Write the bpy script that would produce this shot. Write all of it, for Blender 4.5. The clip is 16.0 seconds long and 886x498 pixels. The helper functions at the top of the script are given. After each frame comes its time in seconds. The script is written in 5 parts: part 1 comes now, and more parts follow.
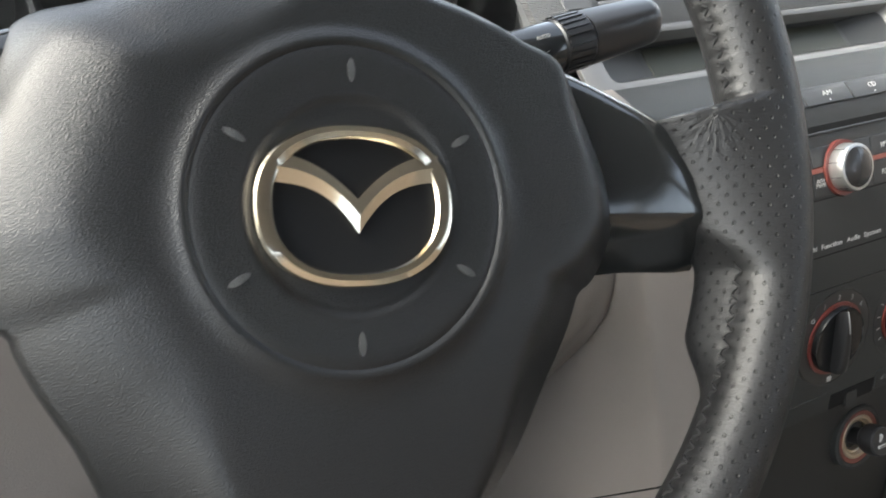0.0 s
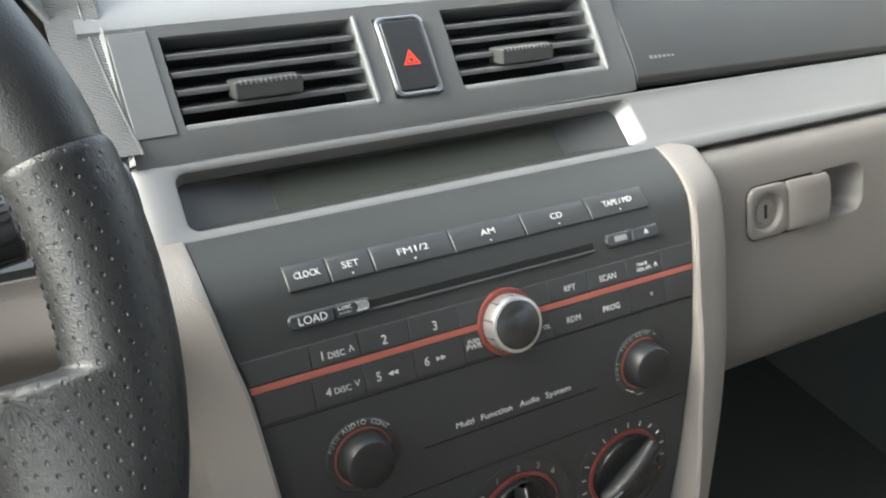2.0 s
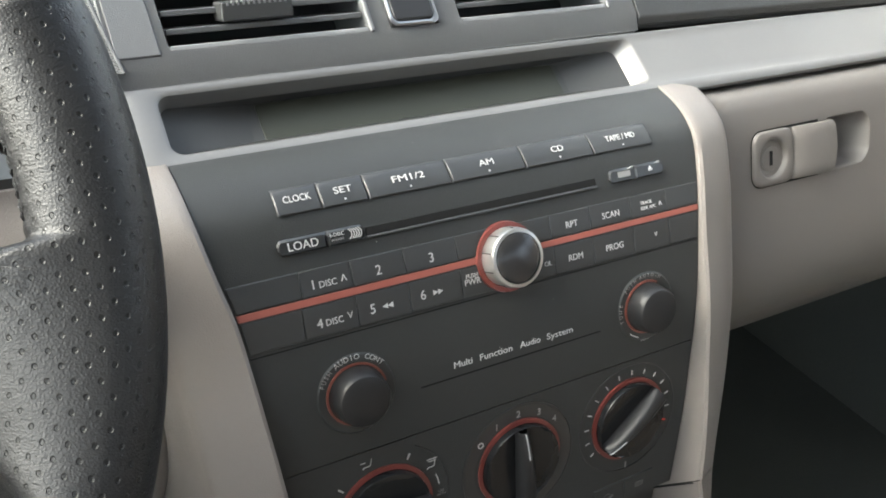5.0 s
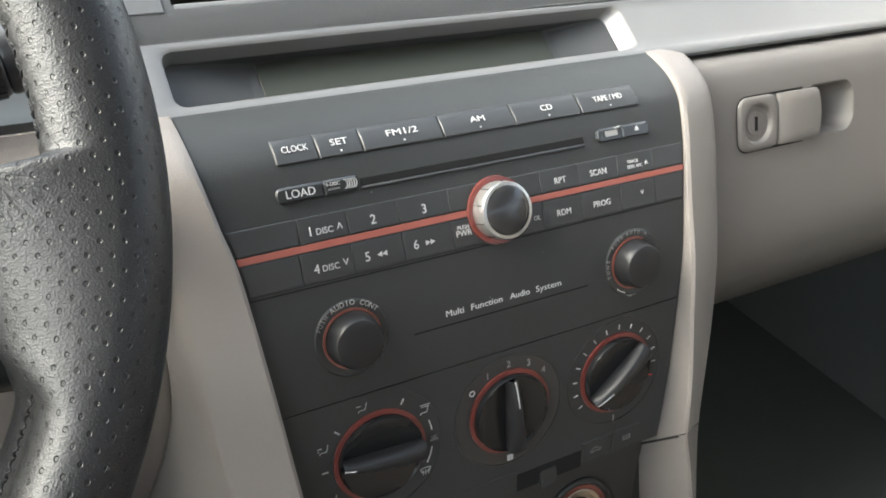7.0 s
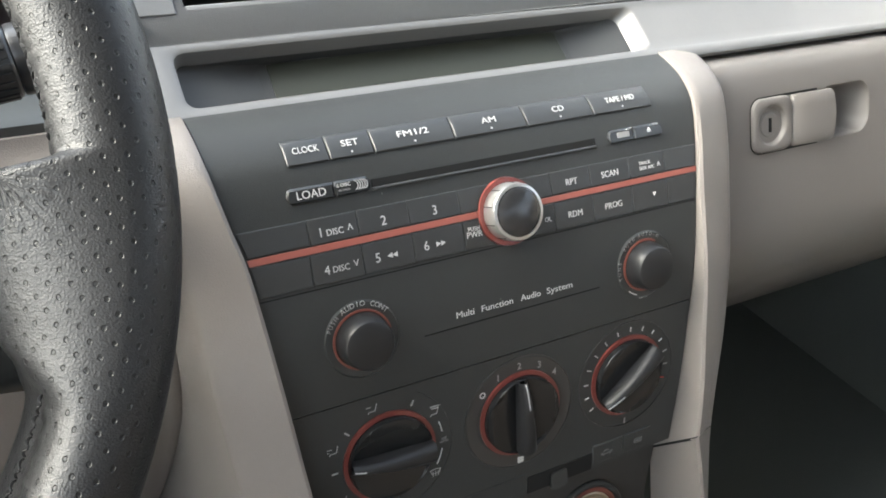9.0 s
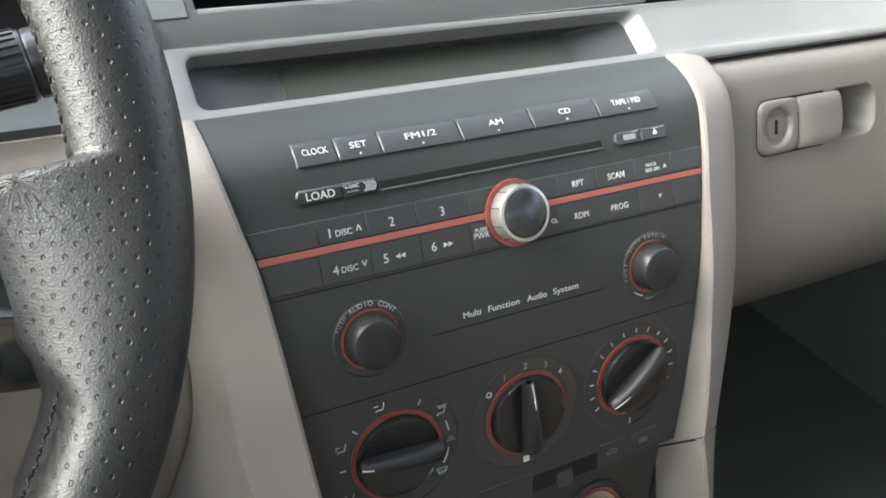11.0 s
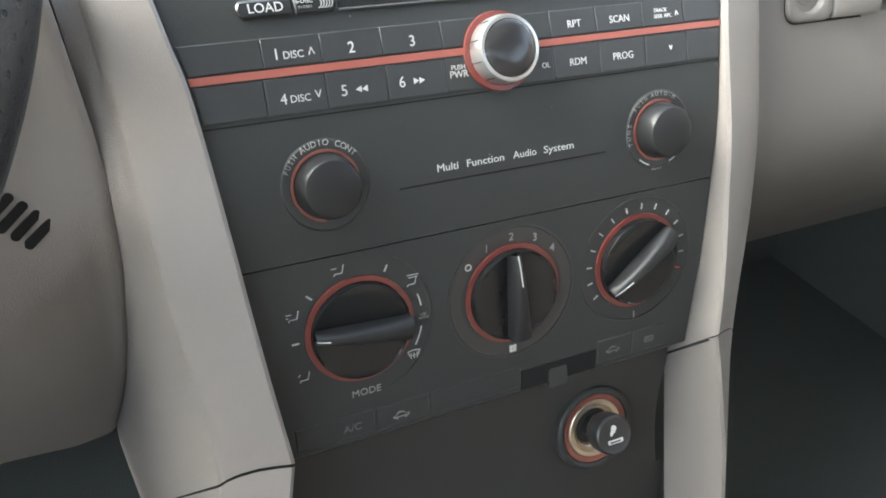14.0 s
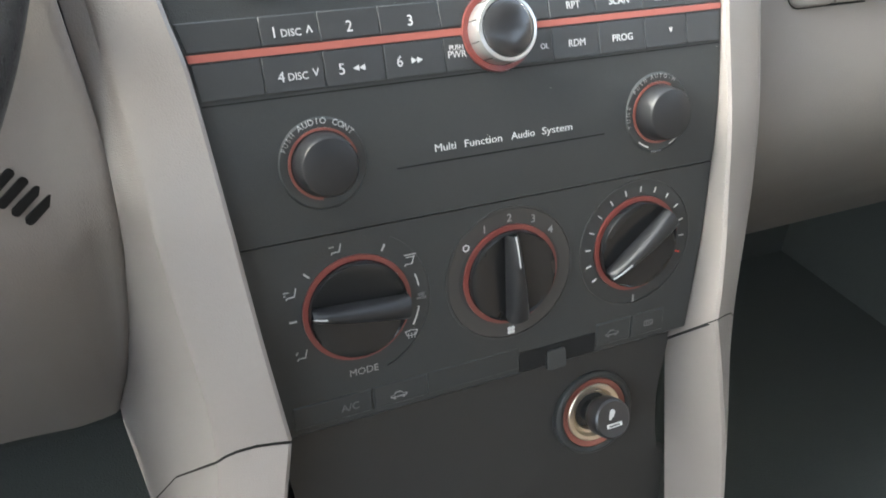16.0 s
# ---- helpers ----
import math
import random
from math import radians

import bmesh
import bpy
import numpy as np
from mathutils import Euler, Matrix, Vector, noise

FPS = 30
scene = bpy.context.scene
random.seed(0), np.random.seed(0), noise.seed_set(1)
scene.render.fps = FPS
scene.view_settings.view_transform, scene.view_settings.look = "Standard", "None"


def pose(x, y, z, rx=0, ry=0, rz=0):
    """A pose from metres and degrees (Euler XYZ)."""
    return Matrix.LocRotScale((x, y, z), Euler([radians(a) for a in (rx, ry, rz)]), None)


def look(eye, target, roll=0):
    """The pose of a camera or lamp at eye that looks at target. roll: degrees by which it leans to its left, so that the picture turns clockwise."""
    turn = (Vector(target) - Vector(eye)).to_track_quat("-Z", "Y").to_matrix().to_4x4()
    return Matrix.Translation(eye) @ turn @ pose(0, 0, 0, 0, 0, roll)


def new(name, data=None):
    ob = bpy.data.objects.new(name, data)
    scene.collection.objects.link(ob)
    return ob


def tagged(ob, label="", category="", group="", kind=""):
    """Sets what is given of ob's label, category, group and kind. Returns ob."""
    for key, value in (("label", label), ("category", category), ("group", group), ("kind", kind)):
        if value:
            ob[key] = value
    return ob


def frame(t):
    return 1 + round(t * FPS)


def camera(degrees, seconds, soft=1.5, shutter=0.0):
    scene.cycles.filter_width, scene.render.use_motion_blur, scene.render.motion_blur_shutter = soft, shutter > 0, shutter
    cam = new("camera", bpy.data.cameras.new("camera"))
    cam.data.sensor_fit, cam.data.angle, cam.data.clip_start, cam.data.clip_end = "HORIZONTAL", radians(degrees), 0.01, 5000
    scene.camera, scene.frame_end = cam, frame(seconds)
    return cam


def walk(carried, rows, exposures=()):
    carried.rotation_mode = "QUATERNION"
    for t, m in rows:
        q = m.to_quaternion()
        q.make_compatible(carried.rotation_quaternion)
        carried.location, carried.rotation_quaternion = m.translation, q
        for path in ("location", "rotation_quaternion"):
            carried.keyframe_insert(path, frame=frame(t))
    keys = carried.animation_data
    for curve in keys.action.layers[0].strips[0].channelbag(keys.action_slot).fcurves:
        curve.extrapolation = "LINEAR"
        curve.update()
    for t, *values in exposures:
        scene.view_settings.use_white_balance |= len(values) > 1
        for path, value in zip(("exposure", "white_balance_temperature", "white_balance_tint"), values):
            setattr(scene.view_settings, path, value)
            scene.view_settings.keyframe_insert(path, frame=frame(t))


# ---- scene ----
cam = camera(56.29, 16.0, 1.8, 0.5)
PATH = [  # seconds, eye, yaw, pitch, roll
    (0, -0.4557, -0.2905, 0.7694, -30.48, -31.94, 3.81),
    (0.08, -0.4524, -0.2899, 0.7706, -30.49, -31.98, 3.84),
    (0.2, -0.4373, -0.2871, 0.7760, -30.53, -32.18, 4.00),
    (0.5, -0.3845, -0.2737, 0.7941, -31.08, -32.32, 4.40),
    (0.7, -0.3363, -0.2771, 0.7950, -31.01, -32.22, 4.29),
    (1, -0.2877, -0.2723, 0.7925, -30.85, -32.45, 4.28),
    (1.5, -0.2207, -0.2541, 0.7941, -30.44, -32.83, 4.07),
    (2, -0.2040, -0.2803, 0.8156, -30.60, -32.97, 4.47),
    (2.5, -0.1952, -0.2949, 0.7908, -30.58, -32.25, 4.02),
    (3, -0.1929, -0.2823, 0.7721, -30.10, -31.98, 3.66),
    (3.5, -0.2012, -0.2870, 0.7768, -30.31, -31.93, 3.66),
    (3.7, -0.1955, -0.2934, 0.7727, -30.24, -32.08, 3.72),
    (5.8, -0.2135, -0.2805, 0.7730, -31.73, -32.29, 4.85),
    (6, -0.2170, -0.2813, 0.7722, -31.49, -31.81, 4.39),
    (6.5, -0.2473, -0.2771, 0.7807, -30.95, -32.59, 4.65),
    (7, -0.2138, -0.3093, 0.7634, -31.17, -32.64, 4.67),
    (7.5, -0.2194, -0.2957, 0.7636, -30.43, -32.08, 4.08),
    (8, -0.2179, -0.2954, 0.7678, -30.25, -32.52, 4.30),
    (8.5, -0.2145, -0.3038, 0.7659, -30.38, -32.74, 4.44),
    (9, -0.2124, -0.3092, 0.7633, -30.11, -32.65, 4.28),
    (11.5, -0.2144, -0.3143, 0.7667, -29.15, -32.79, 4.10),
    (12, -0.1961, -0.3401, 0.7477, -28.80, -33.30, 4.11),
    (12.5, -0.1849, -0.3322, 0.7110, -28.71, -33.55, 4.04),
    (13, -0.1774, -0.3266, 0.6836, -28.35, -33.59, 3.94),
    (13.5, -0.1752, -0.3245, 0.6774, -28.08, -33.78, 3.94),
    (14, -0.1819, -0.3143, 0.6810, -27.57, -33.52, 3.80),
    (14.5, -0.1807, -0.3158, 0.6802, -27.28, -33.60, 3.66),
    (15, -0.1815, -0.3164, 0.6809, -27.13, -33.57, 3.73),
    (15.5, -0.1816, -0.3179, 0.6818, -26.74, -33.52, 3.58),
    (16, -0.1779, -0.3224, 0.6757, -26.58, -33.78, 3.58),
]
EXPOSURES = [(0, 3.05, 6650, 3), (0.6, 3.33, 6600, 1), (1.2, 3.18, 6230, -5), (2, 3.18, 6600, 0), (3, 3.15, 6650, 1), (6, 3.35, 6680, 1), (9, 3.48, 6660, 2), (11.5, 3.58, 6500, 1), (12.5, 3.74, 6450, 1), (14.5, 4.08, 6380, 0), (16, 4.15, 6380, 1)]
walk(cam, [(t, pose(x, y, z, 0, 0, yaw) @ pose(0, 0, 0, 90 + pitch) @ pose(0, 0, 0, 0, 0, roll)) for t, x, y, z, yaw, pitch, roll in PATH], EXPOSURES)

# ---- light ----
world = bpy.data.worlds.new("sky")
scene.world = world
world.use_nodes = True
_wn = world.node_tree.nodes
_sky = _wn.new("ShaderNodeTexSky")
_sky.sky_type, _sky.sun_disc = "NISHITA", False
SUN_UP, SUN_TURN = radians(37), radians(-73)
_sky.sun_elevation, _sky.sun_rotation = SUN_UP, SUN_TURN
_sky.air_density, _sky.dust_density, _sky.ozone_density = 0.7, 3.0, 0.6
_wn["Background"].inputs[1].default_value = 0.15
_haze = _wn.new("ShaderNodeHueSaturation")
_haze.inputs["Saturation"].default_value = 0.55
world.node_tree.links.new(_sky.outputs[0], _haze.inputs["Color"])
world.node_tree.links.new(_haze.outputs[0], _wn["Background"].inputs[0])
sun = new("sun", bpy.data.lights.new("sun", "SUN"))
sun.data.energy, sun.data.angle, sun.data.color = 0.48, radians(55), (1.0, 0.995, 0.985)
_sd = Vector((math.sin(SUN_TURN) * math.cos(SUN_UP), math.cos(SUN_TURN) * math.cos(SUN_UP), math.sin(SUN_UP)))
sun.matrix_world = look(_sd * 8, (0, 0, 0.6))


# ---- materials ----
def mat(name, color, rough=0.5, metal=0.0, grain=0.0, grain_size=900.0, mottle=0.12, mottle_size=14.0, coat=0.0, emit=0.0, spec=0.5, tint=None):
    m = bpy.data.materials.new(name)
    m.use_nodes = True
    nt = m.node_tree
    b = nt.nodes["Principled BSDF"]
    tc = nt.nodes.new("ShaderNodeTexCoord")
    big = nt.nodes.new("ShaderNodeTexNoise")
    big.inputs["Scale"].default_value, big.inputs["Detail"].default_value = mottle_size, 5
    fine = nt.nodes.new("ShaderNodeTexNoise")
    fine.inputs["Scale"].default_value, fine.inputs["Detail"].default_value = 420.0, 3
    for n in (big, fine):
        nt.links.new(tc.outputs["Object"], n.inputs["Vector"])
    mix = nt.nodes.new("ShaderNodeMix")
    mix.data_type = "RGBA"
    dark = [c * (1 - mottle) for c in color]
    light = [min(1, c * (1 + mottle)) for c in (tint or color)]
    mix.inputs[6].default_value, mix.inputs[7].default_value = (*dark, 1), (*light, 1)
    add = nt.nodes.new("ShaderNodeMath")
    add.operation = "MULTIPLY_ADD"
    add.inputs[1].default_value, add.inputs[2].default_value = 0.6, 0.2
    avg = nt.nodes.new("ShaderNodeMix")
    avg.data_type = "FLOAT"
    avg.inputs[0].default_value = 0.4
    nt.links.new(big.outputs["Fac"], avg.inputs[2])
    nt.links.new(fine.outputs["Fac"], avg.inputs[3])
    nt.links.new(avg.outputs[0], mix.inputs[0])
    nt.links.new(mix.outputs[2], b.inputs["Base Color"])
    rr = nt.nodes.new("ShaderNodeMapRange")
    rr.inputs["To Min"].default_value, rr.inputs["To Max"].default_value = rough * 0.85, min(1, rough * 1.15)
    nt.links.new(big.outputs["Fac"], rr.inputs["Value"])
    nt.links.new(rr.outputs[0], b.inputs["Roughness"])
    b.inputs["Metallic"].default_value = metal
    b.inputs["Coat Weight"].default_value = coat
    b.inputs["Specular IOR Level"].default_value = spec
    if grain:
        vo = nt.nodes.new("ShaderNodeTexVoronoi")
        vo.inputs["Scale"].default_value = grain_size
        nt.links.new(tc.outputs["Object"], vo.inputs["Vector"])
        bu = nt.nodes.new("ShaderNodeBump")
        bu.inputs["Strength"].default_value, bu.inputs["Distance"].default_value = grain, 0.0006
        nt.links.new(vo.outputs["Distance"], bu.inputs["Height"])
        nt.links.new(bu.outputs[0], b.inputs["Normal"])
    if emit:
        b.inputs["Emission Color"].default_value, b.inputs["Emission Strength"].default_value = (*color, 1), emit
    return m


BLACK = mat("black_plastic", (0.035, 0.0365, 0.036), 0.40, grain=0.25, grain_size=2200, spec=0.24)


def dusty(m, size, amount):
    """Adds sparse pale dust specks to a material."""
    nt = m.node_tree
    b = nt.nodes["Principled BSDF"]
    tc = nt.nodes.new("ShaderNodeTexCoord")
    vo = nt.nodes.new("ShaderNodeTexVoronoi")
    vo.inputs["Scale"].default_value = size
    nt.links.new(tc.outputs["Object"], vo.inputs["Vector"])
    near = nt.nodes.new("ShaderNodeMath")
    near.operation = "LESS_THAN"
    sp = nt.nodes.new("ShaderNodeSeparateColor")
    nt.links.new(vo.outputs["Color"], sp.inputs[0])
    reach = nt.nodes.new("ShaderNodeMapRange")
    reach.inputs["From Min"].default_value, reach.inputs["From Max"].default_value = 1 - amount, 1.0
    reach.inputs["To Min"].default_value, reach.inputs["To Max"].default_value = 0.0, 0.035
    nt.links.new(sp.outputs[0], reach.inputs["Value"])
    nt.links.new(vo.outputs["Distance"], near.inputs[0])
    nt.links.new(reach.outputs[0], near.inputs[1])
    mx = nt.nodes.new("ShaderNodeMix")
    mx.data_type = "RGBA"
    old = b.inputs["Base Color"].links[0].from_socket
    nt.links.new(near.outputs[0], mx.inputs[0])
    nt.links.new(old, mx.inputs[6])
    mx.inputs[7].default_value = (0.30, 0.29, 0.27, 1)
    nt.links.new(mx.outputs[2], b.inputs["Base Color"])


dusty(BLACK, 140, 0.35)
BUTTON = mat("button_plastic", (0.028, 0.029, 0.029), 0.40, grain=0.15, grain_size=2600)
# Dark grey vinyl; windscreen light is put into its paler base, VENT's too.
DASH = mat("windscreen_lit_vinyl", (0.225, 0.226, 0.227), 0.42, grain=0.22, grain_size=2200)
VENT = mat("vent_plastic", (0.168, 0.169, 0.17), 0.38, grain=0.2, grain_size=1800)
# VENT's grey darkened in the colour so the end plate renders less bright.
PLATE = mat("darkened_vent_plastic", (0.115, 0.116, 0.117), 0.42, grain=0.2, grain_size=1800)
SLAT = mat("vent_slat_plastic", (0.09, 0.091, 0.092), 0.34, grain=0.15, grain_size=1800)
SATIN = mat("satin_chrome_edge", (0.36, 0.36, 0.355), 0.3, metal=1.0, mottle=0.05)
# Near-black for joints, and for shade painted into gaps and recesses.
DEEP = mat("joint_and_shade_black", (0.012, 0.012, 0.012), 0.9, spec=0.2)
# Base raised above the dark plastic's own tone to hold veiling glare.
CLUSTER = mat("glare_lifted_cluster_plastic", (0.050, 0.054, 0.055), 0.5, mottle=0.2, mottle_size=9)
SILVER = mat("satin_silver_trim", (0.150, 0.147, 0.143), 0.40, metal=0.3, mottle=0.08, mottle_size=40)
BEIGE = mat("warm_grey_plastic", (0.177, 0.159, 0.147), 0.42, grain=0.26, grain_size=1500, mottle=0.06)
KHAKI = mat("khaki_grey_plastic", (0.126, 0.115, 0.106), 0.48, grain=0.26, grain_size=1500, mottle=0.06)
FABRICK = mat("ridged_grey_trim", (0.24, 0.237, 0.230), 0.5, mottle=0.08)
INSERT = mat("satin_black_insert", (0.014, 0.0148, 0.0148), 0.15, mottle=0.1, coat=0.6)
COVER = mat("charcoal_vinyl", (0.043, 0.044, 0.044), 0.48, grain=0.22, grain_size=2200, spec=0.4)
TRAY = mat("dark_tray_plastic", (0.044, 0.045, 0.045), 0.5, mottle=0.1, spec=0.3)
GLOSS = mat("gloss_black_insert", (0.012, 0.013, 0.014), 0.18, coat=0.5, mottle=0.05)
DIALFACE = mat("dial_black", (0.012, 0.0125, 0.013), 0.26, coat=0.05, mottle=0.15, mottle_size=60, spec=0.3)
GRIP = mat("grip_black", (0.018, 0.018, 0.019), 0.36, mottle=0.15, mottle_size=80, spec=0.28)
KNOB = mat("knob_black", (0.020, 0.020, 0.021), 0.30, mottle=0.1)
LOWCOVER = mat("brown_black_plastic", (0.0335, 0.033, 0.0315), 0.5, grain=0.25, grain_size=2000, spec=0.3)
CHROME = mat("chrome", (0.80, 0.72, 0.58), 0.14, metal=1.0, mottle=0.08, mottle_size=60)
KNOBSILVER = mat("brushed_knob_silver", (0.50, 0.495, 0.48), 0.30, metal=0.8, mottle=0.06)
ORANGE = mat("orange_light_ring", (0.145, 0.036, 0.030), 0.3, mottle=0.4, mottle_size=55)
def mesh_weave():
    """Light grey trim with fine slanting moulded ridges; its UV is in metres, along and across the strip."""
    m = mat("ridged_grey_weave", (0.145, 0.144, 0.142), 0.45, mottle=0.06)
    nt = m.node_tree
    b = nt.nodes["Principled BSDF"]
    uv = nt.nodes.new("ShaderNodeUVMap")
    mp = nt.nodes.new("ShaderNodeMapping")
    mp.inputs["Rotation"].default_value = (0, 0, radians(-24))
    nt.links.new(uv.outputs[0], mp.inputs["Vector"])
    wave = nt.nodes.new("ShaderNodeTexWave")
    wave.inputs["Scale"].default_value, wave.inputs["Distortion"].default_value = 215, 0.2
    cross = nt.nodes.new("ShaderNodeTexWave")
    cross.bands_direction = "Y"
    cross.inputs["Scale"].default_value = 240
    nt.links.new(mp.outputs[0], wave.inputs["Vector"])
    nt.links.new(mp.outputs[0], cross.inputs["Vector"])
    both = nt.nodes.new("ShaderNodeMath")
    both.operation = "MULTIPLY_ADD"
    both.inputs[1].default_value = 0.22
    nt.links.new(cross.outputs["Fac"], both.inputs[0])
    nt.links.new(wave.outputs["Fac"], both.inputs[2])
    bu = nt.nodes.new("ShaderNodeBump")
    bu.inputs["Strength"].default_value, bu.inputs["Distance"].default_value = 0.8, 0.0006
    nt.links.new(both.outputs[0], bu.inputs["Height"])
    nt.links.new(bu.outputs[0], b.inputs["Normal"])
    return m


WEAVE = mesh_weave()
SAUCER = mat("brownish_dial_saucer", (0.031, 0.0305, 0.0295), 0.45, mottle=0.15, mottle_size=30)
STRIP = mat("coral_strip", (0.27, 0.080, 0.060), 0.4, mottle=0.12, mottle_size=30)
DIMRING = mat("unlit_ring", (0.17, 0.056, 0.042), 0.4, mottle=0.15)
PRINT = mat("white_print", (0.50, 0.50, 0.49), 0.6, mottle=0.05)
MIDPRINT = mat("pale_grey_print", (0.36, 0.36, 0.35), 0.6, mottle=0.1)
GLOSSKEY = mat("glossy_key_plastic", (0.026, 0.027, 0.028), 0.22, mottle=0.1)
DOME = mat("satin_black_dome", (0.022, 0.022, 0.023), 0.20, mottle=0.1)
DIM = mat("grey_print", (0.24, 0.235, 0.23), 0.6, mottle=0.1)
FAINT = mat("darker_grey_print", (0.12, 0.12, 0.118), 0.6, mottle=0.15)
REDPRINT = mat("red_print", (0.62, 0.05, 0.03), 0.5, mottle=0.08)
SCREEN = mat("dark_display_glass", (0.036, 0.038, 0.030), 0.35, spec=0.2, mottle=0.08, mottle_size=8)
CARPET = mat("black_carpet", (0.034, 0.041, 0.040), 0.95, grain=0.8, grain_size=700, mottle=0.3)
# For unseen cabin parts; grey set low to cut bounce and reflections.
HEAD = mat("unseen_cabin_grey", (0.22, 0.217, 0.212), 0.9, grain=0.3, grain_size=600)
# Tan chosen for the warm light it throws back onto the dash.
SEAT = mat("warm_bounce_fabric", (0.19, 0.153, 0.124), 0.9, grain=0.4, grain_size=500)
CONCRETE = mat("grey_concrete", (0.22, 0.21, 0.20), 0.9, mottle=0.2, mottle_size=3)
BRASS = mat("warm_socket_metal", (0.60, 0.52, 0.41), 0.36, metal=0.9, mottle=0.12, mottle_size=90)
LAMP = mat("red_warning_lamp", (1.0, 0.03, 0.02), 0.4, emit=1.1)
GLASS = bpy.data.materials.new("window_glass")
GLASS.use_nodes = True
_g = GLASS.node_tree.nodes["Principled BSDF"]
_g.inputs["Transmission Weight"].default_value, _g.inputs["Roughness"].default_value, _g.inputs["IOR"].default_value = 1.0, 0.04, 1.5


PLEAT = (12.0, 2.2)


def leather(name, holes):
    """Black leather; holes: rows of punched dots on the unwrapped grip."""
    m = mat(name, (0.0125, 0.0125, 0.013), 0.43, mottle=0.25, mottle_size=30, spec=0.37)
    nt = m.node_tree
    b = nt.nodes["Principled BSDF"]
    tc = nt.nodes.new("ShaderNodeTexCoord")
    vo = nt.nodes.new("ShaderNodeTexVoronoi")
    vo.inputs["Scale"].default_value = 1500
    no = nt.nodes.new("ShaderNodeTexNoise")
    no.inputs["Scale"].default_value, no.inputs["Detail"].default_value = 330, 5
    nt.links.new(tc.outputs["Object"], vo.inputs["Vector"])
    nt.links.new(tc.outputs["Object"], no.inputs["Vector"])
    su = nt.nodes.new("ShaderNodeMath")
    su.operation = "MULTIPLY_ADD"
    su.inputs[1].default_value = 0.5
    nt.links.new(vo.outputs["Distance"], su.inputs[0])
    half = nt.nodes.new("ShaderNodeMath")
    half.operation = "MULTIPLY"
    half.inputs[1].default_value = 0.45
    nt.links.new(no.outputs["Fac"], half.inputs[0])
    nt.links.new(half.outputs[0], su.inputs[2])
    bu = nt.nodes.new("ShaderNodeBump")
    bu.inputs["Strength"].default_value, bu.inputs["Distance"].default_value = 0.42, 0.0005
    nt.links.new(su.outputs[0], bu.inputs["Height"])
    last = bu
    if holes:
        uv = nt.nodes.new("ShaderNodeUVMap")
        sc = nt.nodes.new("ShaderNodeVectorMath")
        sc.operation = "MULTIPLY"
        sc.inputs[1].default_value = (1, 1, 0)
        nt.links.new(uv.outputs[0], sc.inputs[0])

        def lattice(shift):
            a = nt.nodes.new("ShaderNodeVectorMath")
            a.operation = "ADD"
            a.inputs[1].default_value = (shift, shift, 0)
            f = nt.nodes.new("ShaderNodeVectorMath")
            f.operation = "FRACTION"
            d = nt.nodes.new("ShaderNodeVectorMath")
            d.operation = "DISTANCE"
            d.inputs[1].default_value = (0.5, 0.5, 0)
            nt.links.new(sc.outputs[0], a.inputs[0])
            nt.links.new(a.outputs[0], f.inputs[0])
            nt.links.new(f.outputs[0], d.inputs[0])
            return d
        mn = nt.nodes.new("ShaderNodeMath")
        mn.operation = "MINIMUM"
        for n, d in enumerate((lattice(0.0), lattice(0.5))):
            nt.links.new(d.outputs["Value"], mn.inputs[n])
        mr = nt.nodes.new("ShaderNodeMapRange")
        mr.interpolation_type = "SMOOTHSTEP"
        mr.inputs["From Min"].default_value, mr.inputs["From Max"].default_value = 0.075, 0.118
        nt.links.new(mn.outputs[0], mr.inputs["Value"])
        b2 = nt.nodes.new("ShaderNodeBump")
        b2.inputs["Strength"].default_value, b2.inputs["Distance"].default_value = 0.75, 0.0006
        nt.links.new(mr.outputs[0], b2.inputs["Height"])
        nt.links.new(bu.outputs[0], b2.inputs["Normal"])
        last = b2
        # fine creases where the leather is drawn over the spoke
        off = nt.nodes.new("ShaderNodeVectorMath")
        off.operation = "SUBTRACT"
        off.inputs[1].default_value = (*PLEAT, 0)
        nt.links.new(uv.outputs[0], off.inputs[0])
        flat = nt.nodes.new("ShaderNodeVectorMath")
        flat.operation = "MULTIPLY"
        flat.inputs[1].default_value = (1.1, 6.0, 0)
        sn = nt.nodes.new("ShaderNodeTexNoise")
        sn.inputs["Scale"].default_value, sn.inputs["Detail"].default_value = 1.0, 3
        nt.links.new(off.outputs[0], flat.inputs[0])
        nt.links.new(flat.outputs[0], sn.inputs["Vector"])
        ln = nt.nodes.new("ShaderNodeVectorMath")
        ln.operation = "LENGTH"
        nt.links.new(off.outputs[0], ln.inputs[0])
        sep = nt.nodes.new("ShaderNodeSeparateXYZ")
        nt.links.new(off.outputs[0], sep.inputs[0])
        fan = nt.nodes.new("ShaderNodeMath")
        fan.operation = "ARCTAN2"
        nt.links.new(sep.outputs[1], fan.inputs[0])
        nt.links.new(sep.outputs[0], fan.inputs[1])
        polar = nt.nodes.new("ShaderNodeCombineXYZ")
        nt.links.new(fan.outputs[0], polar.inputs[0])
        nt.links.new(ln.outputs["Value"], polar.inputs[1])
        spread = nt.nodes.new("ShaderNodeVectorMath")
        spread.operation = "MULTIPLY"
        spread.inputs[1].default_value = (5.5, 0.8, 0)
        nt.links.new(polar.outputs[0], spread.inputs[0])
        pl = nt.nodes.new("ShaderNodeTexNoise")
        pl.inputs["Scale"].default_value, pl.inputs["Detail"].default_value = 1.0, 2
        nt.links.new(spread.outputs[0], pl.inputs["Vector"])
        fall = nt.nodes.new("ShaderNodeMapRange")
